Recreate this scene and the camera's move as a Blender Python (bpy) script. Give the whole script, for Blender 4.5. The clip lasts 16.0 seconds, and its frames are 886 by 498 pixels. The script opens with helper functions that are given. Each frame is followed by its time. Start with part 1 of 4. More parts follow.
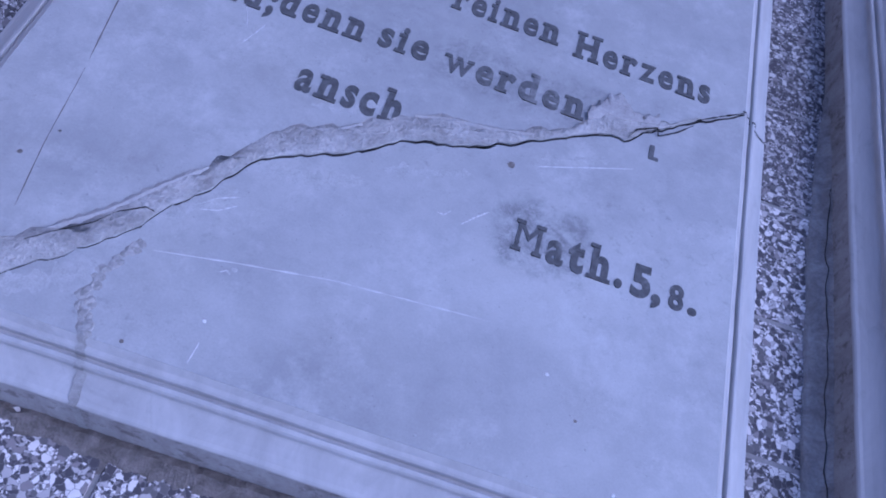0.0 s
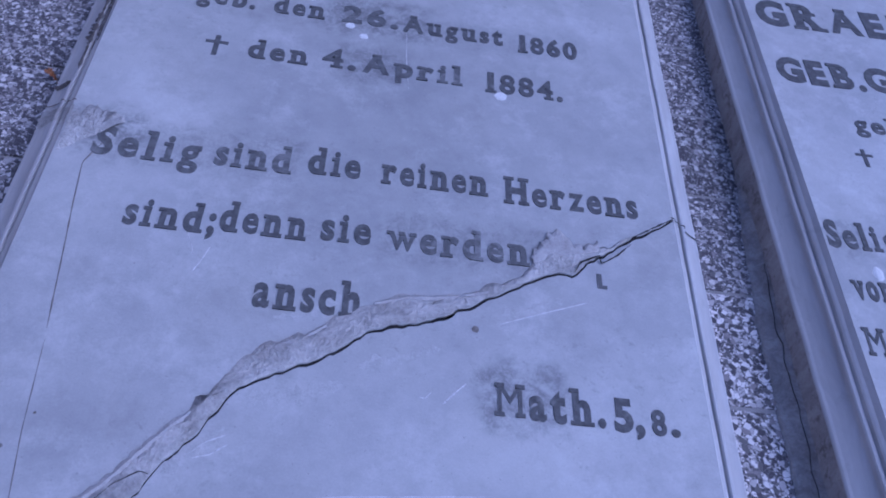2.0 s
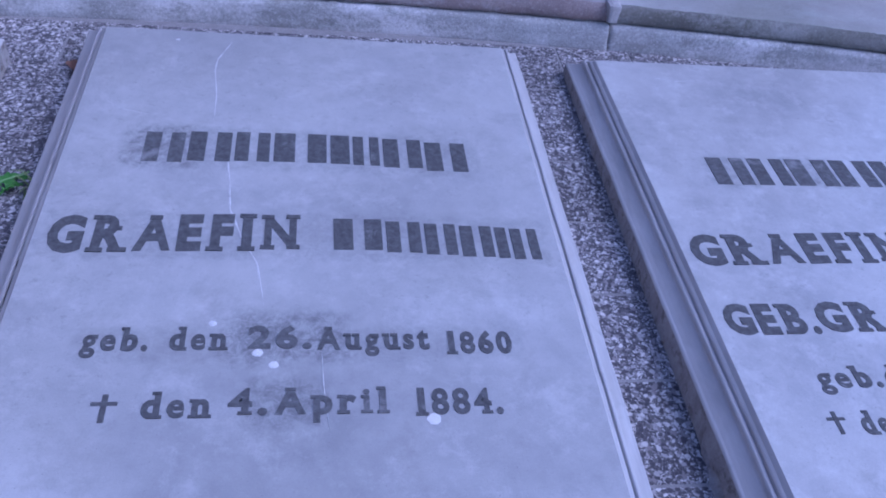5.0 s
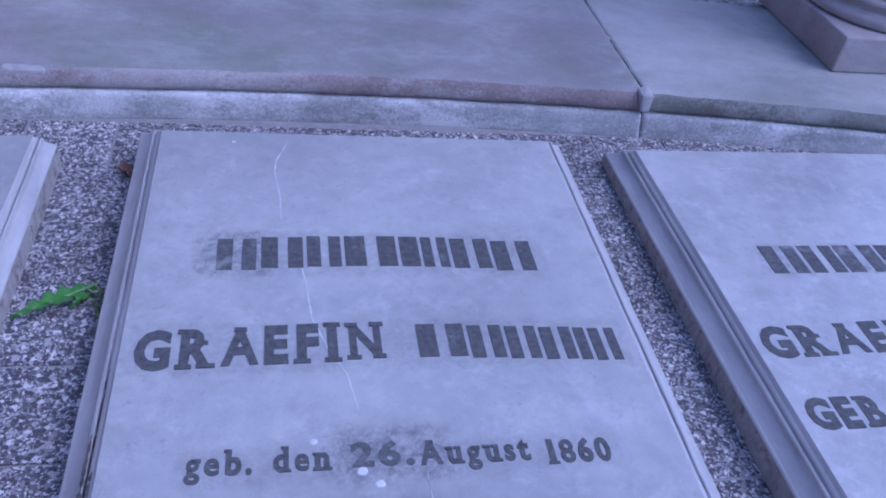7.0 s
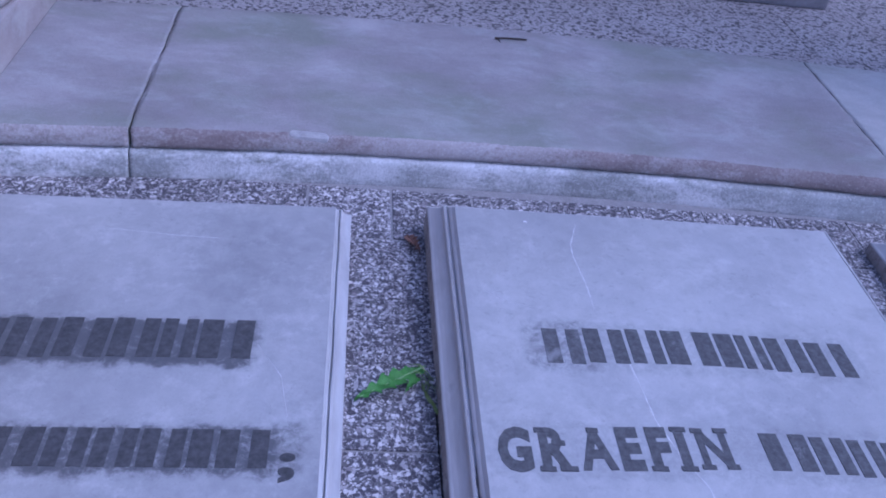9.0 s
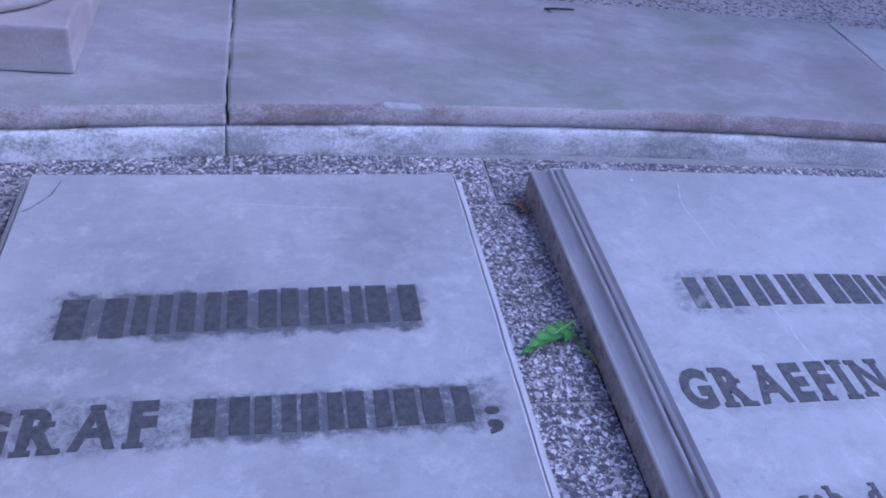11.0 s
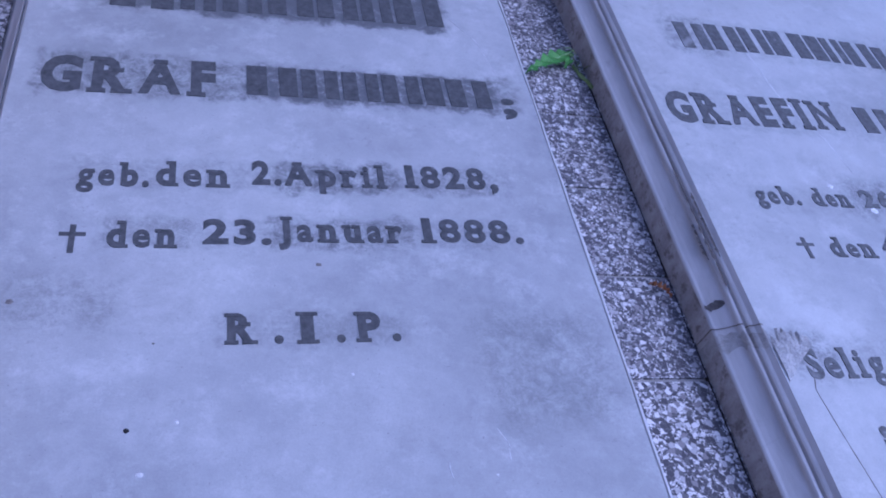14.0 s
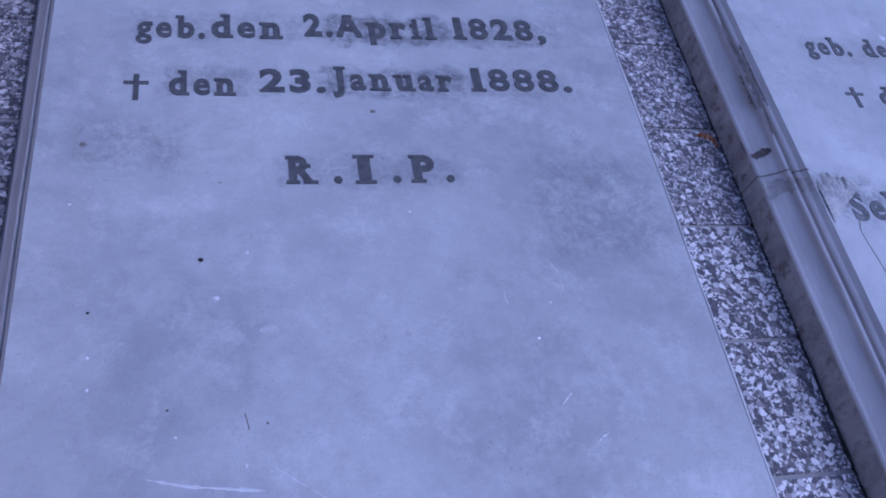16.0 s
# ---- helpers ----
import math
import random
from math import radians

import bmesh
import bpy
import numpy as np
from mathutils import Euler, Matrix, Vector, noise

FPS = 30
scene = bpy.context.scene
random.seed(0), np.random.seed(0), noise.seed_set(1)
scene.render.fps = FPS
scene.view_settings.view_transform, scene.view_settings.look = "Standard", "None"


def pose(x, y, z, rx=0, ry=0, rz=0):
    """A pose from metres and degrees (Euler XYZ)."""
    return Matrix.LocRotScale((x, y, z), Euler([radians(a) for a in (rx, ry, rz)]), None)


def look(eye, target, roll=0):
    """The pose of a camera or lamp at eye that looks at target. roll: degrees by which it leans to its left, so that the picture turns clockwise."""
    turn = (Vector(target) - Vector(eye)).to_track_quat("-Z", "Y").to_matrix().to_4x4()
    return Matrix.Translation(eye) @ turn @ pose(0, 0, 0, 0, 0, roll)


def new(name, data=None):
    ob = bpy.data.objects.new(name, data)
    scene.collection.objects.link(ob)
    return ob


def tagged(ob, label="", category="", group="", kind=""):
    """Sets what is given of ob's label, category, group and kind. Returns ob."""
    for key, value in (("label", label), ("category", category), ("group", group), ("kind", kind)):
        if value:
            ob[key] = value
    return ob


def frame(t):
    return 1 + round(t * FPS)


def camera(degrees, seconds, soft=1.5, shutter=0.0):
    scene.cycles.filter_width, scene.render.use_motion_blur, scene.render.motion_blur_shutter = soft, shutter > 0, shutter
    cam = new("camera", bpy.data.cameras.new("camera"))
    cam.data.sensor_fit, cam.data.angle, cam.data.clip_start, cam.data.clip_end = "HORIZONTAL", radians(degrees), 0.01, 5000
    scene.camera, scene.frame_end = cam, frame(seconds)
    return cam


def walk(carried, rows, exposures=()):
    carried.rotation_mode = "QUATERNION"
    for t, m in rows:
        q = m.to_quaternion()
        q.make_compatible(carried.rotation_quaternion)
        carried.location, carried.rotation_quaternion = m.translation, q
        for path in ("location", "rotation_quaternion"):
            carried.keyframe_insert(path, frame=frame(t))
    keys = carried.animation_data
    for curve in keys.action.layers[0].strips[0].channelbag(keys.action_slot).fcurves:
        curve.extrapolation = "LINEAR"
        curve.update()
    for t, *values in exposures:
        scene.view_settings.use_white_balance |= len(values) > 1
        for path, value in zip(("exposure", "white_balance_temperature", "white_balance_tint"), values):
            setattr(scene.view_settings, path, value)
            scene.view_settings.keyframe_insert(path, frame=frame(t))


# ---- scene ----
cam = camera(56.0, 16.0, soft=1.9)
# seconds, place, turn (degrees)
PATH = [
    (0, 0.4428, -1.9407, 0.8169, 30.779, -12.621, 14.936),
    (0.5, 0.4077, -1.9277, 0.8348, 32.012, -10.744, 11.150),
    (1, 0.3962, -1.9038, 0.8866, 33.458, -8.956, 6.494),
    (1.5, 0.3787, -1.8672, 0.8655, 35.532, -9.756, 3.697),
    (2, 0.3761, -1.8580, 0.9072, 37.404, -9.149, 1.586),
    (2.5, 0.3949, -1.7893, 0.9245, 40.045, -7.843, -1.702),
    (3, 0.4176, -1.7239, 0.9429, 42.926, -6.902, -3.473),
    (3.5, 0.4198, -1.6795, 0.9567, 44.655, -7.250, -4.463),
    (4, 0.4185, -1.6360, 0.9681, 45.456, -7.593, -5.259),
    (4.2, 0.4139, -1.6189, 0.9711, 45.605, -7.609, -5.625),
    (6.3, 0.3445, -1.4640, 1.0519, 48.396, -5.805, -6.525),
    (6.5, 0.3122, -1.4591, 1.0438, 49.034, -5.695, -7.720),
    (7, 0.2211, -1.4825, 1.0367, 50.549, -7.376, -8.704),
    (7.5, 0.1250, -1.4674, 1.0469, 51.702, -8.731, -8.730),
    (8, -0.0182, -1.4365, 1.0664, 51.732, -9.424, -3.441),
    (8.5, -0.1404, -1.3610, 1.0716, 51.595, -9.407, -1.797),
    (9, -0.2341, -1.3569, 1.0698, 51.473, -7.356, -3.569),
    (9.5, -0.3783, -1.3852, 1.0705, 51.836, -7.236, -7.092),
    (9.7, -0.4190, -1.3835, 1.0596, 51.912, -8.260, -6.535),
    (11.8, -0.7311, -1.3622, 0.9846, 49.975, -7.467, -12.736),
    (12, -0.7646, -1.3677, 0.9844, 49.060, -9.440, -14.251),
    (12.5, -0.7809, -1.4397, 0.9720, 47.402, -13.249, -12.620),
    (13, -0.7439, -1.4937, 0.9518, 45.449, -13.399, -11.430),
    (13.5, -0.7313, -1.5467, 0.9394, 43.265, -13.102, -10.659),
    (14, -0.7720, -1.6110, 0.9196, 40.302, -14.307, -9.607),
    (14.5, -0.7875, -1.6714, 0.8903, 38.617, -14.554, -9.052),
    (15, -0.8035, -1.6766, 0.8636, 36.289, -14.776, -9.472),
    (15.5, -0.7956, -1.6840, 0.8734, 33.568, -13.205, -8.349),
    (16, -0.8041, -1.6906, 0.8927, 33.680, -12.062, -8.815),
]
walk(cam, [(t, pose(x, y, z, rx, ry, rz)) for t, x, y, z, rx, ry, rz in PATH],
     [(0.0, -0.04, 4470, 31.7), (1.5, -0.15, 4460, 31.5), (2.5, -0.20, 4460, 31.5), (4.0, 0.0, 4490, 32), (7.0, 0.06, 4515, 32), (9.5, 0.10, 4500, 31.5), (12.5, 0.22, 4450, 31), (13.5, 0.20, 4430, 31), (15.0, 0.03, 4420, 31), (16.0, -0.11, 4420, 31)])

# ---- sky and sun: open shade under a bright, hazy sky ----
world = bpy.data.worlds.new("sky")
scene.world = world
world.use_nodes = True
wn, wl = world.node_tree.nodes, world.node_tree.links
sky = wn.new("ShaderNodeTexSky")
sky.sky_type = "NISHITA"
sky.sun_disc = False
sky.sun_elevation = radians(50)
sky.sun_rotation = radians(107)
sky.dust_density = 3.0
sky.air_density = 1.2
wl.new(sky.outputs[0], wn["Background"].inputs[0])
wn["Background"].inputs[1].default_value = 0.15
sun = new("sun", bpy.data.lights.new("sun", "SUN"))
sun.data.energy = 0.75
sun.data.angle = radians(50)
sun.data.color = (1.0, 0.96, 0.9)
sun.matrix_world = look((6.0, -1.8, 7.4), (0, 0, 0))


# ---- materials ----
def material(name, rough=0.6, spec=0.4):
    m = bpy.data.materials.new(name)
    m.use_nodes = True
    b = m.node_tree.nodes["Principled BSDF"]
    b.inputs["Roughness"].default_value = rough
    b.inputs["Specular IOR Level"].default_value = spec
    return m, m.node_tree.nodes, m.node_tree.links, b


def coords(n, l, scale=(1, 1, 1), kind="Object"):
    c = n.new("ShaderNodeTexCoord")
    mp = n.new("ShaderNodeMapping")
    mp.inputs["Scale"].default_value = scale
    l.new(c.outputs[kind], mp.inputs[0])
    return mp.outputs[0]


def world_coords(n):
    return n.new("ShaderNodeNewGeometry").outputs["Position"]


def noise_tex(n, l, vec, scale, detail=5.0, rough=0.6, distort=0.0):
    t = n.new("ShaderNodeTexNoise")
    t.inputs["Scale"].default_value = scale
    t.inputs["Detail"].default_value = detail
    t.inputs["Roughness"].default_value = rough
    t.inputs["Distortion"].default_value = distort
    l.new(vec, t.inputs["Vector"])
    return t.outputs["Fac"]


def ramp(n, l, fac, stops, interp="LINEAR"):
    r = n.new("ShaderNodeValToRGB")
    r.color_ramp.interpolation = interp
    e = r.color_ramp.elements
    while len(e) < len(stops):
        e.new(0.5)
    for k, (p, c) in enumerate(stops):
        e[k].position = p
        e[k].color = (*c, 1) if len(c) == 3 else c
    l.new(fac, r.inputs[0])
    return r.outputs[0]


def grey(v):
    return (v, v, v)


def mix(n, l, fac, a, b, mode="MIX"):
    m = n.new("ShaderNodeMix")
    m.data_type = "RGBA"
    m.blend_type = mode
    for sock, val in ((m.inputs["Factor"], fac), (m.inputs["A"], a), (m.inputs["B"], b)):
        if isinstance(val, (int, float)):
            sock.default_value = val
        elif isinstance(val, tuple):
            sock.default_value = (*val, 1)
        else:
            l.new(val, sock)
    return m.outputs["Result"]


def math_node(n, l, op, a, b=0.0):
    m = n.new("ShaderNodeMath")
    m.operation = op
    for sock, val in zip(m.inputs, (a, b)):
        if isinstance(val, (int, float)):
            sock.default_value = val
        else:
            l.new(val, sock)
    return m.outputs[0]


def bump(n, l, b, height, strength=0.3, dist=0.002):
    u = n.new("ShaderNodeBump")
    u.inputs["Strength"].default_value = strength
    u.inputs["Distance"].default_value = dist
    l.new(height, u.inputs["Height"])
    l.new(u.outputs[0], b.inputs["Normal"])


def band(n, l, vec, x0, x1, y0, y1, soft):
    """1 inside a box of the slab's face, falling to 0 over its soft margin."""
    s = n.new("ShaderNodeSeparateXYZ")
    l.new(vec, s.inputs[0])
    out = None
    for axis, a, c in ((0, x0, x1), (1, y0, y1)):
        r = n.new("ShaderNodeMapRange")
        r.interpolation_type = "SMOOTHSTEP"
        d = math_node(n, l, "ABSOLUTE", math_node(n, l, "SUBTRACT", s.outputs[axis], (a + c) / 2))
        l.new(d, r.inputs["Value"])
        r.inputs["From Min"].default_value = (c - a) / 2 - soft / 2
        r.inputs["From Max"].default_value = (c - a) / 2 + soft
        r.inputs["To Min"].default_value = 1
        r.inputs["To Max"].default_value = 0
        out = r.outputs[0] if out is None else math_node(n, l, "MULTIPLY", out, r.outputs[0])
    return out


def marble(name, stains=(), pale=0.66):
    """White marble, weathered: clouds, fine grain, lichen specks; soot held in the stone round the lettering."""
    m, n, l, b = material(name, 0.5, 0.5)
    v = world_coords(n)
    lv = coords(n, l)
    cloud = noise_tex(n, l, v, 3.6, 7, 0.62, 0.15)
    col = ramp(n, l, cloud, [(0.3, (pale * .74, pale * .745, pale * .76)), (0.5, (pale * .92, pale * .92, pale * .92)), (0.68, (pale * 1.06, pale * 1.06, pale * 1.04))])
    blot = noise_tex(n, l, v, 21, 6, 0.72, 0.1)
    col = mix(n, l, ramp(n, l, blot, [(0.42, grey(0)), (0.72, grey(0.55))]), col, (pale * 1.25, pale * 1.25, pale * 1.25))
    wide = noise_tex(n, l, v, 1.7, 4, 0.55, 0.3)
    col = mix(n, l, 1.0, col, ramp(n, l, wide, [(0.34, grey(0.84)), (0.64, grey(1.08))]), "MULTIPLY")
    wisp = noise_tex(n, l, v, 13, 9, 0.78, 0.05)
    col = mix(n, l, ramp(n, l, wisp, [(0.52, grey(0)), (0.72, grey(0.55))]), col, (pale * 1.5, pale * 1.5, pale * 1.49))
    dirt = noise_tex(n, l, v, 7, 9, 0.78, 0.2)
    col = mix(n, l, ramp(n, l, dirt, [(0.52, grey(0)), (0.75, grey(0.5))]), col, (0.24, 0.23, 0.225))
    lichen = noise_tex(n, l, v, 70, 5, 0.75, 0.2)
    where = noise_tex(n, l, v, 4.5, 4, 0.6)
    spots = math_node(n, l, "MULTIPLY", ramp(n, l, lichen, [(0.57, grey(0)), (0.66, grey(0.4))]), ramp(n, l, where, [(0.48, grey(0)), (0.62, grey(1))]))
    col = mix(n, l, spots, col, (0.22, 0.215, 0.21))
    speck = noise_tex(n, l, v, 240, 2, 0.5)
    col = mix(n, l, ramp(n, l, speck, [(0.69, grey(0)), (0.76, grey(0.5))]), col, (0.2, 0.19, 0.19))
    fine = noise_tex(n, l, v, 420, 3, 0.6)
    col = mix(n, l, 0.16, col, ramp(n, l, fine, [(0.3, grey(.35)), (0.7, grey(.9))]), "MULTIPLY")
    edge = noise_tex(n, l, v, 52, 9, 0.82, 0.4)
    stir = n.new("ShaderNodeTexNoise")
    stir.inputs["Scale"].default_value = 38
    stir.inputs["Detail"].default_value = 5
    l.new(v, stir.inputs["Vector"])
    moved = n.new("ShaderNodeVectorMath")
    moved.operation = "MULTIPLY_ADD"
    l.new(stir.outputs["Color"], moved.inputs[0])
    moved.inputs[1].default_value = (0.045, 0.045, 0)
    l.new(lv, moved.inputs[2])
    back = n.new("ShaderNodeVectorMath")
    back.operation = "SUBTRACT"
    l.new(moved.outputs[0], back.inputs[0])
    back.inputs[1].default_value = (0.0225, 0.0225, 0)
    lv = back.outputs[0]
    for x0, x1, y0, y1, soft, s in stains:
        f = band(n, l, lv, x0, x1, y0, y1, soft)
        f = math_node(n, l, "MULTIPLY", f, ramp(n, l, edge, [(0.41 - max(0, s - 1) * .3, grey(0.0)), (0.60 - max(0, s - 1) * .3, grey(min(1, s) * .9))]))
        col = mix(n, l, f, col, (0.105, 0.105, 0.11))
    l.new(col, b.inputs["Base Color"])
    l.new(ramp(n, l, blot, [(0.3, grey(0.30)), (0.7, grey(0.5))]), b.inputs["Roughness"])
    bump(n, l, b, mix(n, l, 0.5, fine, dirt), 0.14, 0.003)
    return m


def moulding_marble():
    m, n, l, b = material("moulded_marble", 0.45, 0.4)
    v = world_coords(n)
    streak = n.new("ShaderNodeMapping")
    streak.inputs["Scale"].default_value = (1, 0.22, 1)
    l.new(v, streak.inputs[0])
    a = noise_tex(n, l, streak.outputs[0], 30, 6, 0.65, 0.4)
    col = ramp(n, l, a, [(0.3, (0.36, 0.352, 0.352)), (0.5, (0.43, 0.423, 0.423)), (0.7, (0.50, 0.495, 0.495))])
    soot = noise_tex(n, l, v, 9, 7, 0.75, 1.5)
    col = mix(n, l, ramp(n, l, soot, [(0.57, grey(0)), (0.78, grey(0.5))]), col, (0.19, 0.18, 0.175))
    l.new(col, b.inputs["Base Color"])
    bump(n, l, b, a, 0.25, 0.002)
    return m


def rough_shaded_side():
    """Sawn, unpolished slab sides: spattered and streaked with dirt, base colour also darkened for shade."""
    m, n, l, b = material("rough_shaded_marble_side", 0.8, 0.2)
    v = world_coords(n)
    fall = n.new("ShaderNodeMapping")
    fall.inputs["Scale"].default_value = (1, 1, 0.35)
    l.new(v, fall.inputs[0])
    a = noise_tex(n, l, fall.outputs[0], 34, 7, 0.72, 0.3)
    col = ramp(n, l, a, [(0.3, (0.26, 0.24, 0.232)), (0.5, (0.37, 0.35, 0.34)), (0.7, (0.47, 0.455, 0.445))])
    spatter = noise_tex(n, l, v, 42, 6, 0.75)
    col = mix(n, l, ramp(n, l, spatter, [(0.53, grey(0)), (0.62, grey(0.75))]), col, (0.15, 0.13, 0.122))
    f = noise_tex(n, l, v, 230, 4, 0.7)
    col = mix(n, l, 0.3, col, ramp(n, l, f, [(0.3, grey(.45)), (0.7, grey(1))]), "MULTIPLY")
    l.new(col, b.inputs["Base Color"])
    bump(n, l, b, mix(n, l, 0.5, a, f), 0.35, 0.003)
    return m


def letter_paint(name, dark, worn):
    """Black-grey filling of the letters, rubbed away in places to the pale stone."""
    m, n, l, b = material(name, 0.65, 0.25)
    v = world_coords(n)
    a = noise_tex(n, l, v, 90, 5, 0.7)
    col = ramp(n, l, a, [(0.3, (dark * .6, dark * .6, dark * .62)), (0.7, (dark * 1.4, dark * 1.4, dark * 1.45))])
    w = noise_tex(n, l, v, 14, 6, 0.7, 0.6)
    col = mix(n, l, ramp(n, l, w, [(worn, grey(0)), (worn + .13, grey(0.7))]), col, (0.30, 0.30, 0.305))
    l.new(col, b.inputs["Base Color"])
    bump(n, l, b, a, 0.2, 0.001)
    return m


def terrazzo(name, scale, dark_share, tone=1.0):
    """Cement with broken marble chips, pale and black, in two sizes."""
    m, n, l, b = material(name, 0.62, 0.35)
    g = n.new("ShaderNodeNewGeometry").outputs["Position"]
    warp = n.new("ShaderNodeTexNoise")
    warp.inputs["Scale"].default_value = scale * 0.9
    l.new(g, warp.inputs["Vector"])
    shift = n.new("ShaderNodeVectorMath")
    shift.operation = "MULTIPLY_ADD"
    l.new(warp.outputs["Color"], shift.inputs[0])
    shift.inputs[1].default_value = (0.0055, 0.0055, 0.0055)
    l.new(g, shift.inputs[2])

    def chips(sc, rnd):
        t = n.new("ShaderNodeTexVoronoi")
        t.inputs["Scale"].default_value = sc
        t.inputs["Randomness"].default_value = rnd
        l.new(shift.outputs[0], t.inputs["Vector"])
        s = n.new("ShaderNodeSeparateColor")
        l.new(t.outputs["Color"], s.inputs[0])
        e = n.new("ShaderNodeTexVoronoi")
        e.feature = "DISTANCE_TO_EDGE"
        e.inputs["Scale"].default_value = sc
        e.inputs["Randomness"].default_value = rnd
        l.new(shift.outputs[0], e.inputs["Vector"])
        return s.outputs[0], e.outputs["Distance"], s.outputs[1]

    big, edge, tint = chips(scale, 1.0)
    small, edge2, _ = chips(scale * 2.3, 1.0)
    d = dark_share
    stops = [(0.0, (0.075, 0.07, 0.08)), (d, (0.14, 0.13, 0.135)), (d + .10, (0.26, 0.235, 0.24)), (d + .20, (0.42 * tone, 0.395 * tone, 0.395 * tone)), (d + .36, (0.66 * tone, 0.63 * tone, 0.615 * tone))]
    cb = ramp(n, l, big, stops, "CONSTANT")
    cs = ramp(n, l, small, stops, "CONSTANT")
    cement = (0.20, 0.19, 0.195)
    cs = mix(n, l, ramp(n, l, edge2, [(0.02, grey(1)), (0.06, grey(0))]), cs, cement)
    pick = ramp(n, l, tint, [(0.0, grey(0)), (0.50, grey(1))], "CONSTANT")
    col = mix(n, l, pick, cs, cb)
    col = mix(n, l, math_node(n, l, "MULTIPLY", pick, ramp(n, l, edge, [(0.015, grey(1)), (0.045, grey(0))])), col, cement)
    grime = noise_tex(n, l, g, 13, 7, 0.75, 1.0)
    oi = n.new("ShaderNodeObjectInfo")
    col = mix(n, l, ramp(n, l, grime, [(0.5, grey(0)), (0.75, grey(0.35))]), col, (0.15, 0.135, 0.13))
    shade = n.new("ShaderNodeMapRange")
    l.new(oi.outputs["Random"], shade.inputs["Value"])
    shade.inputs["To Min"].default_value = 0.84
    shade.inputs["To Max"].default_value = 1.08
    gain = n.new("ShaderNodeVectorMath")
    gain.operation = "SCALE"
    l.new(col, gain.inputs[0])
    l.new(shade.outputs[0], gain.inputs["Scale"])
    l.new(gain.outputs[0], b.inputs["Base Color"])
    bump(n, l, b, edge, 0.25, 0.002)
    return m


def sandstone(name, cols, algae=0.0, salt=0.0, rough_scale=60):
    m, n, l, b = material(name, 0.8, 0.25)
    v = world_coords(n)
    lay = n.new("ShaderNodeMapping")
    lay.inputs["Scale"].default_value = (0.7, 1.15, 1.6)
    l.new(v, lay.inputs[0])
    a = noise_tex(n, l, lay.outputs[0], 4.2, 8, 0.66, 0.2)
    col = ramp(n, l, a, [(0.28, cols[0]), (0.5, cols[1]), (0.7, cols[2])])
    if algae:
        g = noise_tex(n, l, lay.outputs[0], 3.1, 6, 0.62, 0.25)
        col = mix(n, l, ramp(n, l, g, [(0.47, grey(0)), (0.66, grey(algae))]), col, (0.235, 0.25, 0.205))
        w = noise_tex(n, l, lay.outputs[0], 9, 8, 0.74, 0.15)
        col = mix(n, l, ramp(n, l, w, [(0.5, grey(0)), (0.74, grey(0.45))]), col, (0.50, 0.52, 0.52))
    if salt:
        s = noise_tex(n, l, lay.outputs[0], 5.5, 9, 0.76, 0.15)
        grain = noise_tex(n, l, v, 120, 5, 0.8)
        both = math_node(n, l, "ADD", math_node(n, l, "MULTIPLY", s, 0.68), math_node(n, l, "MULTIPLY", grain, 0.32))
        wide = ramp(n, l, noise_tex(n, l, v, 2.3, 4, 0.6, 0.3), [(0.40, grey(0.25)), (0.56, grey(1))])
        bloom = ramp(n, l, both, [(0.44, grey(0)), (0.545, grey(salt))])
        col = mix(n, l, math_node(n, l, "MULTIPLY", bloom, wide), col, (0.78, 0.77, 0.76))
        crystals = noise_tex(n, l, v, 175, 4, 0.75)
        col = mix(n, l, ramp(n, l, crystals, [(0.56, grey(0)), (0.68, grey(0.75 * salt))]), col, (0.8, 0.79, 0.78))
    fine = noise_tex(n, l, v, 190, 5, 0.75)
    rough = noise_tex(n, l, v, rough_scale, 6, 0.7)
    col = mix(n, l, 0.6 if salt else 0.35, col, ramp(n, l, fine, [(0.3, grey(.5)), (0.7, grey(1))]), "MULTIPLY")
    l.new(col, b.inputs["Base Color"])
    bump(n, l, b, mix(n, l, 0.5, fine, rough), 0.5, 0.004)
    return m


def mottled(name, c1, c2, scale, rough=0.85, strength=0.5, dist=0.003):
    m, n, l, b = material(name, rough, 0.25)
    v = world_coords(n)
    a = noise_tex(n, l, v, scale, 7, 0.7, 0.5)
    f = noise_tex(n, l, v, scale * 9, 4, 0.6)
    col = mix(n, l, 0.4, ramp(n, l, a, [(0.3, c1), (0.7, c2)]), ramp(n, l, f, [(0.3, grey(.45)), (0.7, grey(1))]), "MULTIPLY")
    l.new(col, b.inputs["Base Color"])
    bump(n, l, b, mix(n, l, 0.5, a, f), strength, dist)
    return m


LETTER = letter_paint("letter_filling", 0.100, 0.60)
LETTER_DARK = letter_paint("letter_filling_dark", 0.080, 0.66)
LETTER_WORN = letter_paint("letter_filling_worn", 0.115, 0.53)
MOULD = moulding_marble()
SHADED_SIDE = rough_shaded_side()
TERRAZZO = terrazzo("terrazzo_paving", 132, 0.36, 1.15)
TERRAZZO_FINE = terrazzo("fine_terrazzo_paving", 150, 0.45, 0.96)


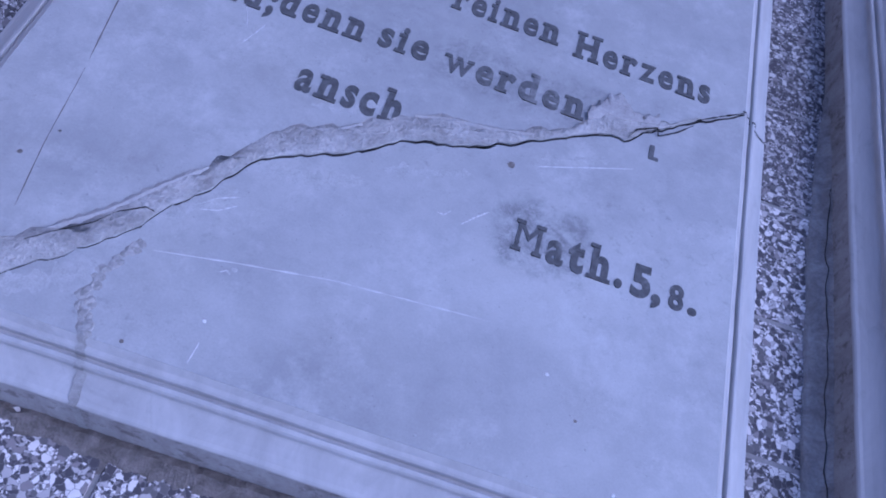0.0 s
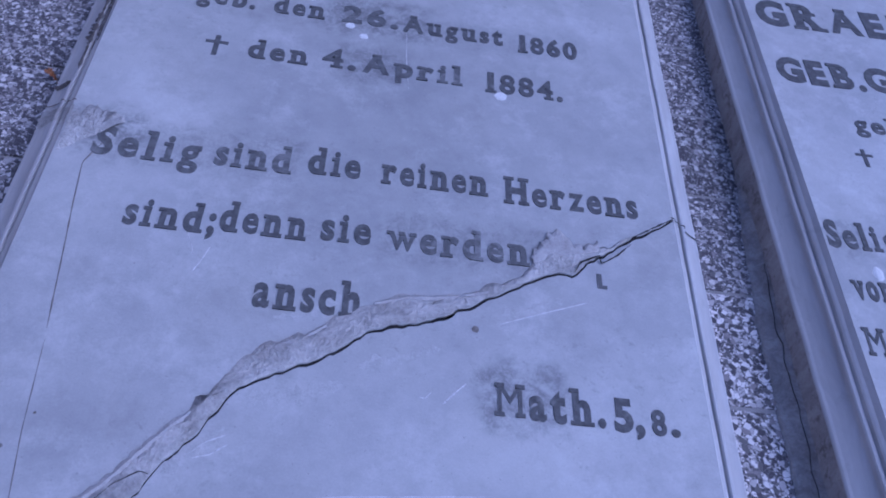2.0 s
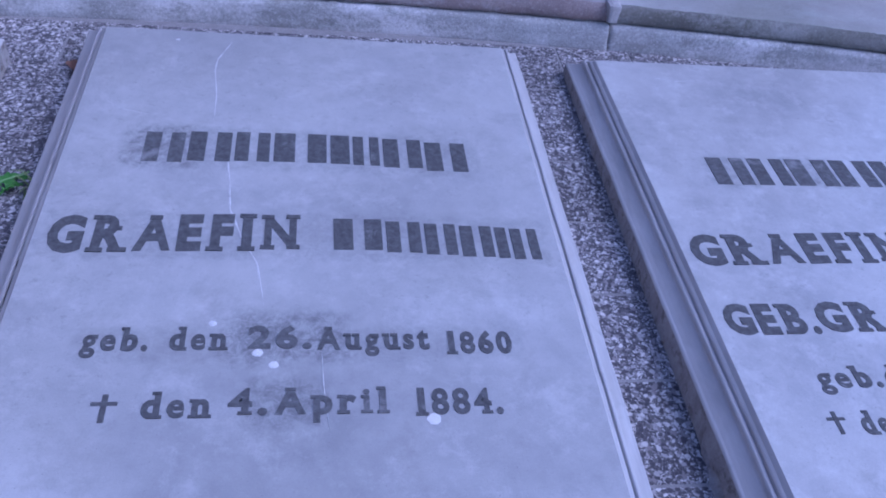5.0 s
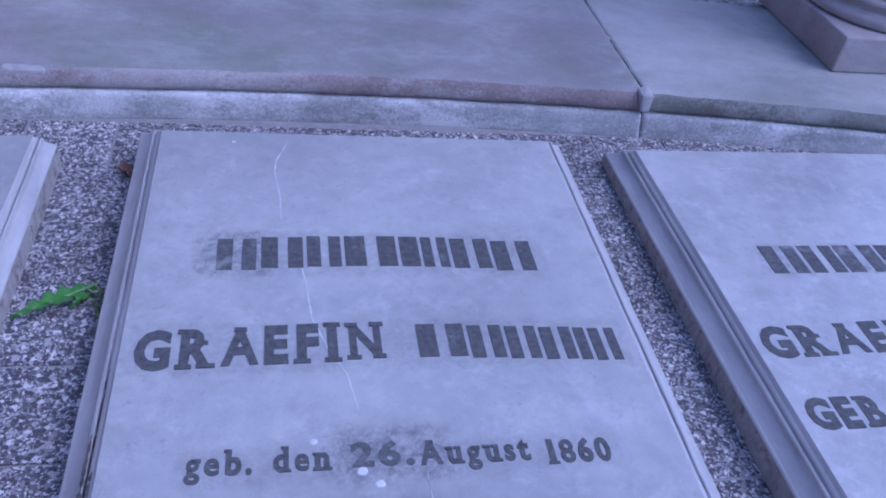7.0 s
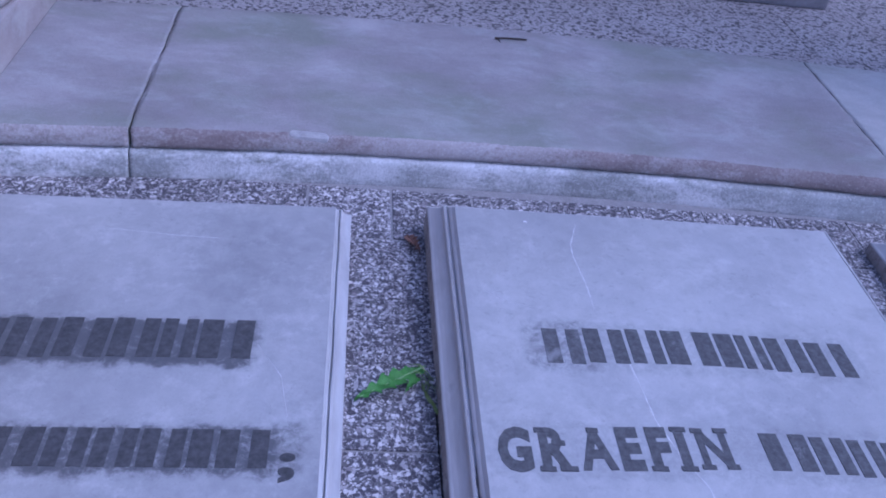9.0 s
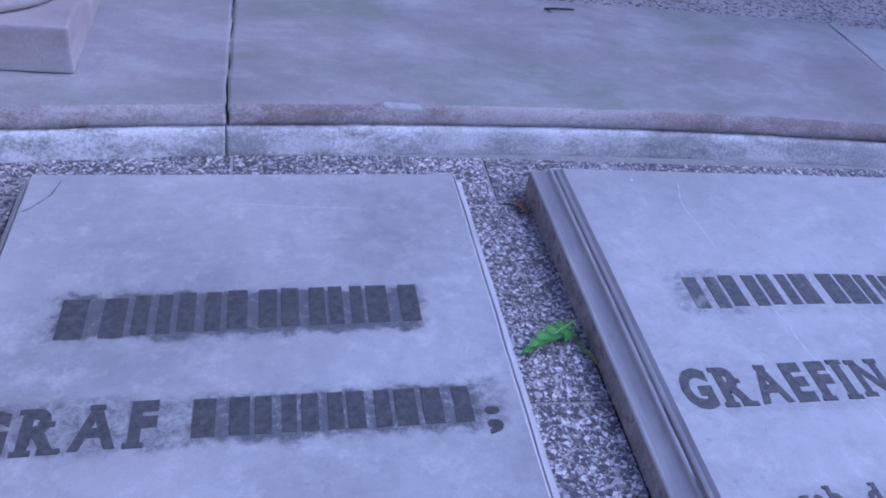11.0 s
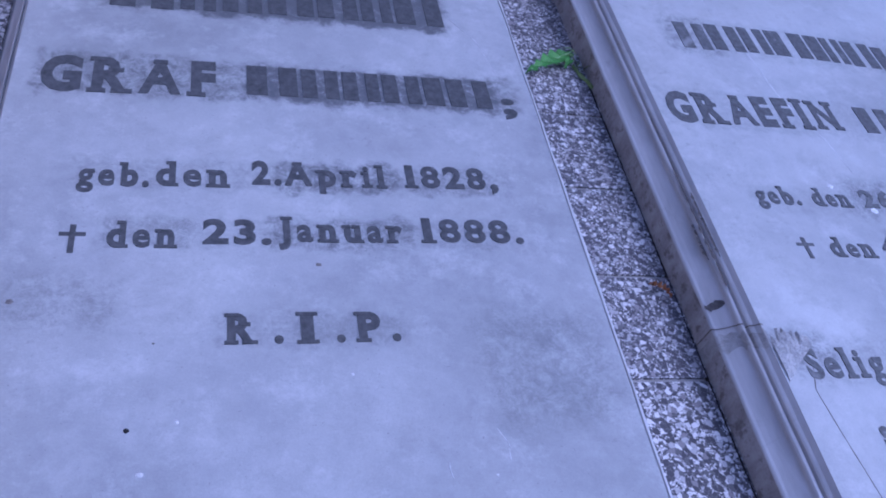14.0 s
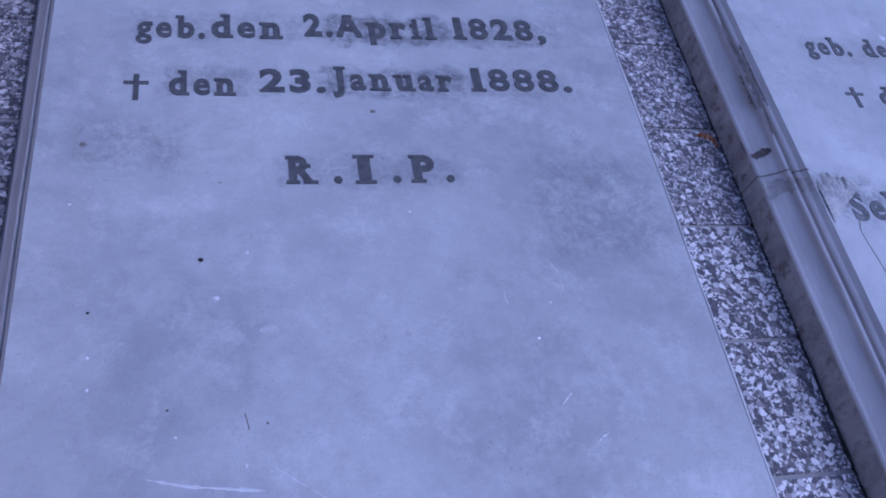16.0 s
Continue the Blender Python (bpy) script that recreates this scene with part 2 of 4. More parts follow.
def speckled_floor():
    """Pale worn terrazzo with scattered small black chips."""
    m, n, l, b = material("terrazzo_floor", 0.6, 0.35)
    v = world_coords(n)
    a = noise_tex(n, l, v, 7, 6, 0.7, 0.6)
    col = ramp(n, l, a, [(0.3, (0.24, 0.215, 0.21)), (0.7, (0.36, 0.335, 0.33))])
    pale = noise_tex(n, l, v, 95, 3, 0.6)
    col = mix(n, l, ramp(n, l, pale, [(0.5, grey(0)), (0.62, grey(0.6))]), col, (0.44, 0.42, 0.415))
    for sc, cut in ((62, 0.585), (110, 0.60)):
        d = noise_tex(n, l, v, sc, 1, 0.4, 0.3)
        col = mix(n, l, ramp(n, l, d, [(cut, grey(0)), (cut + .025, grey(0.9))]), col, (0.055, 0.05, 0.052))
    l.new(col, b.inputs["Base Color"])
    bump(n, l, b, pale, 0.2, 0.002)
    return m


FLOOR_TERRAZZO = speckled_floor()
CEMENT = mottled("cement_bed", (0.27, 0.255, 0.25), (0.40, 0.385, 0.38), 25)
MORTAR = mottled("repair_mortar", (0.27, 0.258, 0.25), (0.62, 0.605, 0.59), 24, 0.9, 1.0, 0.008)
GRIME = mottled("grimy_mortar", (0.12, 0.105, 0.095), (0.33, 0.30, 0.28), 55, 0.9, 1.0, 0.006)
FILLET = mottled("fillet_mortar", (0.22, 0.20, 0.19), (0.50, 0.475, 0.455), 30, 0.9, 0.8, 0.006)
PALE_MORTAR = mottled("pale_mortar", (0.36, 0.345, 0.34), (0.52, 0.505, 0.50), 40, 0.9, 0.6, 0.004)
TRAIL = mottled("thin_mortar", (0.28, 0.27, 0.26), (0.47, 0.46, 0.45), 70, 0.85, 0.6, 0.003)
DIRT_GAP_BLACK = mottled("dirt_and_gap_black", (0.012, 0.011, 0.012), (0.03, 0.028, 0.03), 60)
STEP_TOP = sandstone("weathered_sandstone", ((0.25, 0.225, 0.225), (0.33, 0.305, 0.305), (0.43, 0.405, 0.405)), 0.75)
STEP_RISER = sandstone("pink_sandstone", ((0.17, 0.125, 0.12), (0.25, 0.198, 0.19), (0.35, 0.29, 0.28)), 0, 0.36, 150)
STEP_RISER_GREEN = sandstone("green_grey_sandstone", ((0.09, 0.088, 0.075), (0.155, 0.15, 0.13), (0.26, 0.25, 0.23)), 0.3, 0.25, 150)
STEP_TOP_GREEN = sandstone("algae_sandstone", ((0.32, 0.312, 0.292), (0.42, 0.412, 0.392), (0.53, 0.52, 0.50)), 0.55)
STEP_BASE = sandstone("salted_sandstone", ((0.24, 0.24, 0.225), (0.36, 0.36, 0.345), (0.48, 0.475, 0.465)), 0.35, 1.0, 150)
PLINTH = sandstone("grey_sandstone", ((0.29, 0.25, 0.238), (0.39, 0.345, 0.333), (0.48, 0.44, 0.428)), 0.15)
PEDESTAL = mottled("grey_granite", (0.20, 0.19, 0.205), (0.33, 0.315, 0.33), 9, 0.5, 0.2)
WALLSTONE = mottled("dark_shade_wall_stone", (0.10, 0.095, 0.09), (0.18, 0.17, 0.165), 5)
TAN_STONE = mottled("tan_bounce_stone", (0.36, 0.285, 0.235), (0.50, 0.41, 0.35), 5)
LEAF = mottled("leaf_green", (0.05, 0.17, 0.03), (0.11, 0.30, 0.06), 70, 0.5, 0.4, 0.001)
LEAF_RIB = mottled("leaf_rib", (0.20, 0.36, 0.14), (0.28, 0.44, 0.2), 90, 0.5)
GRASS = mottled("grass_blade", (0.12, 0.19, 0.05), (0.28, 0.34, 0.15), 60, 0.6)
TWIG = mottled("dry_twig", (0.025, 0.018, 0.014), (0.07, 0.05, 0.04), 90)
SOOT = mottled("soot_stain", (0.05, 0.045, 0.045), (0.17, 0.155, 0.15), 60, 0.8, 0.4)
RUST = mottled("rusty_leaf", (0.28, 0.10, 0.04), (0.45, 0.22, 0.10), 90)
DULL_RUST = mottled("dull_rust_stain", (0.17, 0.085, 0.06), (0.32, 0.19, 0.14), 60)
WHITE = mottled("white_dropping", (0.72, 0.72, 0.72), (0.85, 0.85, 0.84), 150, 0.6)
SCRATCH = mottled("scratched_marble", (0.58, 0.58, 0.59), (0.76, 0.76, 0.76), 120, 0.7)
SCUFF = mottled("scuffed_marble", (0.40, 0.40, 0.40), (0.56, 0.56, 0.56), 60, 0.7)
SOIL = mottled("ground_gravel", (0.10, 0.095, 0.09), (0.22, 0.21, 0.20), 6)


# ---- building helpers ----
def part(name, bm, mat, parent=None, label="", smooth=False):
    me = bpy.data.meshes.new(name)
    if smooth:
        for f in bm.faces:
            f.smooth = True
    bm.to_mesh(me)
    bm.free()
    for one in (mat if isinstance(mat, (list, tuple)) else (mat,)):
        me.materials.append(one)
    ob = new(name, me)
    if parent is not None:
        ob.parent = parent
    if label:
        tagged(ob, label)
    return ob


def thing(name, place, label, category, group="", kind="", turn=(0, 0, 0)):
    e = new(name)
    e.empty_display_size = 0.05
    e.matrix_world = pose(*place, *turn)
    return tagged(e, label, category, group, kind)


def box(bm, x0, x1, y0, y1, z0, z1):
    v = [bm.verts.new(p) for p in ((x0, y0, z0), (x1, y0, z0), (x1, y1, z0), (x0, y1, z0), (x0, y0, z1), (x1, y0, z1), (x1, y1, z1), (x0, y1, z1))]
    for q in ((3, 2, 1, 0), (4, 5, 6, 7), (0, 1, 5, 4), (1, 2, 6, 5), (2, 3, 7, 6), (3, 0, 4, 7)):
        bm.faces.new([v[i] for i in q])
    return v


def bevelled_box(x0, x1, y0, y1, z0, z1, r=0.004, segments=2):
    bm = bmesh.new()
    box(bm, x0, x1, y0, y1, z0, z1)
    bmesh.ops.bevel(bm, geom=bm.edges[:], offset=r, segments=segments, profile=0.6, affect="EDGES")
    return bm


def resample(line, count):
    p = np.array(line, float)
    d = np.r_[0, np.cumsum(np.hypot(*np.diff(p, axis=0).T))]
    s = np.linspace(0, d[-1], count)
    return np.c_[np.interp(s, d, p[:, 0]), np.interp(s, d, p[:, 1])]


def ribbon(line, width, z0, z1, count=40, rough=0.3, taper=True, seed=1):
    """A thin raised bead along a line on a slab's face, ragged at the sides."""
    rnd = random.Random(seed)
    p = resample(line, count)
    t = np.gradient(p, axis=0)
    t /= np.maximum(np.hypot(*t.T)[:, None], 1e-9)
    nrm = np.c_[-t[:, 1], t[:, 0]]
    bm = bmesh.new()
    rows = []
    for i in range(count):
        k = width / 2 * (1 + rough * 1.6 * noise.noise((i * .33, seed * 7.7, 0)) + rough * .25 * (rnd.random() * 2 - 1))
        if taper:
            k *= min(1, 0.3 + 9 * i / count, 0.3 + 9 * (count - 1 - i) / count)
        a, c = p[i] + nrm[i] * k, p[i] - nrm[i] * k
        mid = p[i] + nrm[i] * k * 0.2
        rows.append([bm.verts.new((*a, z0)), bm.verts.new((*mid, z1)), bm.verts.new((*c, z0))])
    for r, s in zip(rows, rows[1:]):
        bm.faces.new((r[0], s[0], s[1], r[1]))
        bm.faces.new((r[1], s[1], s[2], r[2]))
    bmesh.ops.recalc_face_normals(bm, faces=bm.faces[:])
    for f in bm.faces:
        if f.normal.z < 0:
            f.normal_flip()
    return bm


def blob(x, y, z, rx, ry, h, seed=0, sides=12):
    """A flat irregular fleck with a domed top."""
    rnd = random.Random(seed)
    bm = bmesh.new()
    top = bm.verts.new((x, y, z + h))
    rings = []
    for k, hh in ((0.6, 0.8), (1.0, 0.0)):
        rings.append([bm.verts.new((x + math.cos(a) * rx * k * (1 + .3 * (rnd.random() - .5)), y + math.sin(a) * ry * k * (1 + .3 * (rnd.random() - .5)), z + h * hh)) for a in (2 * math.pi * i / sides for i in range(sides))])
    for i in range(sides):
        j = (i + 1) % sides
        bm.faces.new((top, rings[0][i], rings[0][j]))
        bm.faces.new((rings[0][i], rings[1][i], rings[1][j], rings[0][j]))
    return bm


# ---- lettering ----
def glyphs(text, bold=0.03):
    cu = bpy.data.curves.new("lettering", "FONT")
    cu.body = text
    cu.size = 1.0
    cu.offset = bold
    cu.extrude = 0.5
    cu.resolution_u = 3
    ob = new("lettering", cu)
    dg = bpy.context.evaluated_depsgraph_get()
    dg.update()
    me = bpy.data.meshes.new_from_object(ob.evaluated_get(dg))
    bpy.data.objects.remove(ob)
    return me


def span(me):
    a = np.zeros(len(me.vertices) * 3)
    me.vertices.foreach_get("co", a)
    return a.reshape(-1, 3)


CAP = span(glyphs("H", 0.0))[:, 1].max()
LEVELS = tuple(span(glyphs(c, 0.0))[:, 1].max() for c in ("H", "x", "l"))
SERIF = 0.075


STEM_BOLD = {"M": 0.0, "W": 0.0, "A": 0.036, "N": 0.034, "w": 0.010, "4": 0.025, "m": 0.02, "z": 0.025, "v": 0.03, "R": 0.045, "8": 0.03, "a": 0.03, "e": 0.028, "g": 0.028, "s": 0.03, "i": 0.03, "ü": 0.02, "E": 0.055, "F": 0.055, "I": 0.06, "G": 0.05, "P": 0.05, "1": 0.055}


def word(text, x0, x1, y, h, mat, parent, at, slope=0.0, top=0.1, bold=1.0, space=0.11):
    """One cut and filled word of heavy serif letters, fitted between x0 and x1 on its line; its face stands a hair proud."""
    letters, pen = [], 0.0
    for c in text:
        if c == " ":
            pen += 0.3
            continue
        fat = STEM_BOLD.get(c, 0.042) * bold
        me = glyphs(c, fat)
        a = span(me)
        lo, hi = a[:, 0].min(), a[:, 0].max()
        feet = []
        for e in me.edges:
            p, q = a[e.vertices[0]], a[e.vertices[1]]
            w = abs(p[0] - q[0])
            if p[2] < 0 or q[2] < 0 or abs(p[1] - q[1]) > 0.002 or not 0.05 < w < 0.30 or c in ".,;" or (c in "iü" and p[1] > LEVELS[1] + 0.1):
                continue
            u0, u1 = min(p[0], q[0]), max(p[0], q[0])
            if abs(p[1] + fat) < (0.03 if c in "AERFHIMNPBL" else 0.004):
                if ((a[:, 0] > u0 - .03) & (a[:, 0] < u1 + .03) & (a[:, 1] > 0.33)).any():
                    feet.append((0, u0, u1, p[1]))
            elif c != "1" and min(abs(p[1] - fat - lv) for lv in LEVELS) < (0.03 if c in "AHIMN" else 0.004):
                feet.append((1, u0, u1, p[1]))
        feet.sort()
        reach = []
        for n, (lvl, u0, u1, yy) in enumerate(feet):
            p, q = u0 - SERIF, u1 + (0.0 if lvl and c.islower() else SERIF)
            if n and feet[n - 1][0] == lvl and feet[n - 1][2] < u0:
                p = max(p, (feet[n - 1][2] + u0) / 2 + .012)
            if n + 1 < len(feet) and feet[n + 1][0] == lvl and feet[n + 1][1] > u1:
                q = min(q, (feet[n + 1][1] + u1) / 2 - .012)
            reach.append((p, q, yy))
        if reach:
            lo, hi = min(lo, min(r[0] for r in reach)), max(hi, max(r[1] for r in reach))
        letters.append((me, reach, pen - lo))
        pen += hi - lo + space * (0.55 if c in ".,;" else 1.0)
    pen -= space
    k, g = (x1 - x0) / pen, h / CAP
    joined = bmesh.new()
    for n, (me, reach, shift) in enumerate(letters):
        first = len(joined.verts)
        joined.from_mesh(me)
        bpy.data.meshes.remove(me)
        joined.verts.ensure_lookup_table()
        lift = 0.00005 * (n % 3)
        for v in joined.verts[first:]:
            u = v.co.x + shift
            v.co = Vector((x0 + u * k - at[0], y - at[1] + v.co.y * g + slope * u * k, top + (0.0009 + lift if v.co.z > 0 else -0.002)))
        for m, (p, q, yy) in enumerate(reach):
            px, qx = x0 + (p + shift) * k - at[0], x0 + (q + shift) * k - at[0]
            ya = y - at[1] + yy * g + slope * (p + shift) * k
            y0, y1 = (ya, ya + .085 * g) if yy < 0.1 else (ya - .085 * g, ya)
            box(joined, px, qx, y0, y1, top - 0.002, top + 0.0012 + 0.00004 * ((n * 3 + m) % 9))
    return part("inscription", joined, mat, parent)


def name_bars(edges, y0, y1, h, mats, parent, at, top=0.1, arch=0.0):
    """A name, given only as plain upright bars of its letters' size."""
    first, last = edges[0][0], edges[-1][1]
    for k, (a, c) in enumerate(edges):
        u = ((a + c) / 2 - first) / (last - first)
        y = y0 + (y1 - y0) * u + arch * (1 - (2 * u - 1) ** 2)
        w = c - a
        strokes = ((a, c),) if w < 0.04 else ((a, a + w * .40), (c - w * .36, c))
        for p, q in strokes:
            bm = bmesh.new()
            box(bm, p - at[0], q - at[0], y - at[1], y + h - at[1], top - 0.002, top + 0.0009)
            part("letter_bar", bm, mats[k % len(mats)], parent)


def cross(x, y, w, h, mat, parent, at, top=0.1):
    bm = bmesh.new()
    t = w * 0.115
    z0, z1 = top - 0.002, top + 0.0009
    box(bm, x - t - at[0], x + t - at[0], y - at[1], y + h - at[1], z0, z1)
    for s in (-1, 1):
        x0, x1 = sorted((x + s * t, x + s * w / 2))
        box(bm, x0 - at[0], x1 - at[0], y + h * .60 - at[1], y + h * .73 - at[1], z0, z1)
    part("cross_sign", bm, mat, parent)


# ---- the setting ----
bm = bmesh.new()
bmesh.ops.create_grid(bm, x_segments=24, y_segments=24, size=60)
ground = part("ground", bm, SOIL)
ground.location = (0, 0, -0.044)
tagged(ground, "grey gravelly ground under and round the paving", "ground", kind="structure")

bm = bevelled_box(-3.2, 3.6, -4.2, 0.55, -0.045, -0.0042, 0.004, 1)
# the paving rises a little between two of the slabs
box(bm, -0.23, -0.035, -1.74, -0.45, -0.03, 0.0105)
for v in box(bm, -0.23, -0.035, -0.45, 0.0, -0.03, 0.0105):
    if v.co.z > 0 and v.co.y > -0.1:
        v.co.z = -0.0045
bed = part("paving", bm, CEMENT)
tagged(bed, "terrazzo tile paving with grimy cement joints", "paving", kind="structure")


def arc(x):
    return 0.237 - 0.045 * (x - 0.36) ** 2


def step_course(x0, x1, profile, mats, name, seed, count=220):
    """A length of the step: its profile (offset from the arc, height, material) drawn along the arc."""
    bm = bmesh.new()
    rows = []
    for i in range(count + 1):
        x = x0 + (x1 - x0) * i / count
        row = []
        for k, (dy, z, _) in enumerate(profile):
            wob = noise.noise((x * 9 + seed, dy * 7, z * 30)) * 0.0022 + noise.noise((x * 38 + seed, dy * 30, z * 50)) * 0.0012
            inner = 0.0 if k in (0, len(profile) - 1) else 1.0
            rag = noise.noise((x * 90 + seed, dy * 60, z * 160)) * 0.0022 if 0.058 < z < 0.104 and dy < 0.035 else 0.0
            xe = x + (noise.noise((dy * 13, z * 25, round(x, 1))) * 0.007 + noise.noise((dy * 47, z * 60, 3.0)) * 0.004 + noise.noise((dy * 90, z * 90, seed)) * 0.0022 if i in (0, count) and abs(x) < 2 else 0.0)
            row.append(bm.verts.new((xe, arc(x) + dy + wob * inner + rag, z + (wob * 0.7 + rag * .4) * inner)))
        rows.append(row)
    m = len(profile)
    for a, c in zip(rows, rows[1:]):
        for k in range(m):
            f = bm.faces.new((a[k], c[k], c[(k + 1) % m], a[(k + 1) % m]))
            f.material_index = profile[k][2]
            f.smooth = True
    bm.faces.new(rows[0])
    bm.faces.new(rows[-1])
    bmesh.ops.recalc_face_normals(bm, faces=bm.faces[:])
    return bm


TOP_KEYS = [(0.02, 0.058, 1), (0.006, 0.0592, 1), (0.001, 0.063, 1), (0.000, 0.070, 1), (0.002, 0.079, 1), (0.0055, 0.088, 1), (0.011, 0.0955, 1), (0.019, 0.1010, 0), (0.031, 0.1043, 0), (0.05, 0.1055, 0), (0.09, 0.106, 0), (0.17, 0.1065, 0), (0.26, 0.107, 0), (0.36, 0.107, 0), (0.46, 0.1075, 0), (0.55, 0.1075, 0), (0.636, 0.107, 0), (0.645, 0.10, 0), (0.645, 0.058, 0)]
TOP_PROFILE = []
for (a, za, m), (b, zb, _) in zip(TOP_KEYS, TOP_KEYS[1:]):
    cuts = max(1, int((b - a) / 0.022))
    TOP_PROFILE += [(a + (b - a) * k / cuts, za + (zb - za) * k / cuts, m) for k in range(cuts)]
TOP_PROFILE.append(TOP_KEYS[-1])
BASE_PROFILE = [(0.02, -0.03, 0), (-0.020, -0.03, 0), (-0.019, 0.004, 0), (-0.014, 0.018, 0), (-0.011, 0.032, 0), (-0.008, 0.044, 0), (-0.004, 0.0530, 0), (0.004, 0.0566, 0), (0.02, 0.0572, 0), (0.64, 0.0572, 0), (0.64, -0.03, 0)]
for k, (a, c) in enumerate(((-2.7, -0.681), (-0.676, 1.1085), (1.114, 3.4))):
    st = thing("step_stone", (0, 0, 0), ("weathered pink-grey sandstone step stone with algae patches", "long sandstone step stone, chipped nosing, green and white weathering", "weathered grey-green sandstone step stone below a column")[k], "step", "stones of the step")
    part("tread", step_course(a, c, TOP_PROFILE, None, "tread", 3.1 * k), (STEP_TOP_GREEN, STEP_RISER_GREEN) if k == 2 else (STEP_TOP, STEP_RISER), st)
    part("footing", step_course(a - .003 * (k == 1), c + .003 * (k == 1), BASE_PROFILE, None, "footing", 7 + 2.3 * k), STEP_BASE, st, "lime-bloomed footing course")

# pale patch let into the nosing
bm = bevelled_box(-0.350, -0.262, arc(-0.305) + 0.0075, arc(-0.305) + 0.034, 0.080, 0.1032, 0.011, 3)
for v in bm.verts:
    v.co += noise.noise_vector(v.co * 50) * 0.003
tagged(part("mortar_patch", bm, PALE_MORTAR), "pale mortar patch in the chipped nosing of the step", "mortar")
# mortar plug over the open joint
bm = bevelled_box(1.096, 1.126, 0.198, 0.246, 0.066, 0.1115, 0.008, 2)
for v in bm.verts:
    v.co += noise.noise_vector(v.co * 60) * 0.004
tagged(part("mortar_plug", bm, PALE_MORTAR), "pale lump of mortar plugging the joint of the step", "mortar")

# terrazzo floor of the monument, behind the step
floor = thing("floor", (0, 0, 0), "speckled pale terrazzo floor of the monument behind the step", "floor", kind="structure")
bm = bmesh.new()
box(bm, -3.2, 3.8, 0.80, 4.2, 0.02, 0.0905)
part("floor_bed", bm, CEMENT, floor)

ped = thing("pedestal", (0.33, 1.84, 0.096), "dull grey granite pedestal block on the monument floor", "pedestal")
part("base_slab", bevelled_box(-1.07, 1.07, -0.52, 0.5, 0.0, 0.11, 0.01), PEDESTAL, ped)
part("block", bevelled_box(-0.98, 0.98, -0.43, 0.45, 0.1105, 0.75, 0.015), PEDESTAL, ped)
# wall out of view, added to darken the back of the floor
bm = bmesh.new()
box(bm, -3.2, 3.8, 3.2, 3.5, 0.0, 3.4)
tagged(part("shade_wall_back", bm, WALLSTONE), "unseen dark stone wall added behind the monument to shade it", "wall", kind="structure")
# wall out of view, added to block left sky and give warm fill
bm = bmesh.new()
box(bm, -2.35, -2.05, -5.5, 3.1, -0.03, 3.0)
tagged(part("bounce_wall_left", bm, TAN_STONE), "unseen tan wall added to block the left sky and bounce warm light", "wall", kind="structure")


def lathe(profile, sides=64, flutes=0, depth=0.0):
    bm = bmesh.new()
    rings = []
    for r, z, fl in profile:
        ring = []
        for i in range(sides):
            a = 2 * math.pi * i / sides
            rr = r
            if flutes and fl:
                u = (a * flutes / (2 * math.pi)) % 1.0
                if u > 0.14:
                    w = (u - 0.14) / 0.86
                    rr = r - depth * math.sqrt(max(0, 1 - (2 * w - 1) ** 2)) * fl
            ring.append(bm.verts.new((rr * math.cos(a), rr * math.sin(a), z)))
        rings.append(ring)
    for a, c in zip(rings, rings[1:]):
        for i in range(sides):
            f = bm.faces.new((a[i], a[(i + 1) % sides], c[(i + 1) % sides], c[i]))
            f.smooth = True
    bm.faces.new(rings[0][::-1])
    bm.faces.new(rings[-1])
    return bm


def column(x, y, size, label):
    col = thing("column", (x, y, 0.1085), label, "column", "columns on the step")
    h = size / 2
    part("plinth", bevelled_box(-h, h, -h, h, 0, 0.102, 0.006), PLINTH, col)
    r = h * 0.97
    part("base_moulding", lathe([(r * .95, 0.1025, 0), (r * .985, 0.106, 0), (r, 0.113, 0), (r, 0.122, 0), (r * .985, 0.130, 0), (r * .955, 0.135, 0), (r * .94, 0.1355, 0), (r * .94, 0.1395, 0), (r * .885, 0.143, 0), (r * .86, 0.148, 0), (r * .865, 0.1535, 0), (r * .895, 0.1565, 0), (r * .91, 0.157, 0), (r * .925, 0.1625, 0), (r * .92, 0.169, 0), (r * .885, 0.1735, 0), (r * .84, 0.1745, 0)], 72), PLINTH, col, "round moulded column base")
    q = r * 0.82
    part("shaft", lathe([(q, 0.1747, 0), (q, 0.182, 0), (q * .985, 0.188, 0.4), (q * .975, 0.196, 1), (q * .96, 1.2, 1), (q * .9, 2.4, 1)], 240, 20, q * .13), PLINTH, col, "fluted sandstone shaft")
    return col


column(1.945, 0.615, 0.47, "fluted sandstone column on a square plinth, standing on the step")
column(-1.235, 0.540, 0.50, "fluted sandstone column on a square plinth beside the broad step")

# ---- grave slabs ----
PROFILE = [(0.050, -0.045), (0.050, 0.0575), (0.0495, 0.0600), (0.0475, 0.0618), (0.044, 0.0630), (0.037, 0.0672), (0.030, 0.0722), (0.0245, 0.0765), (0.0228, 0.0785), (0.0220, 0.0845), (0.0205, 0.0868), (0.0170, 0.0882), (0.0155, 0.0868), (0.0148, 0.0832), (0.0120, 0.0832), (0.0110, 0.0895), (0.0090, 0.0915), (0.0055, 0.0932), (0.0022, 0.0975), (0.0, 0.0997)]


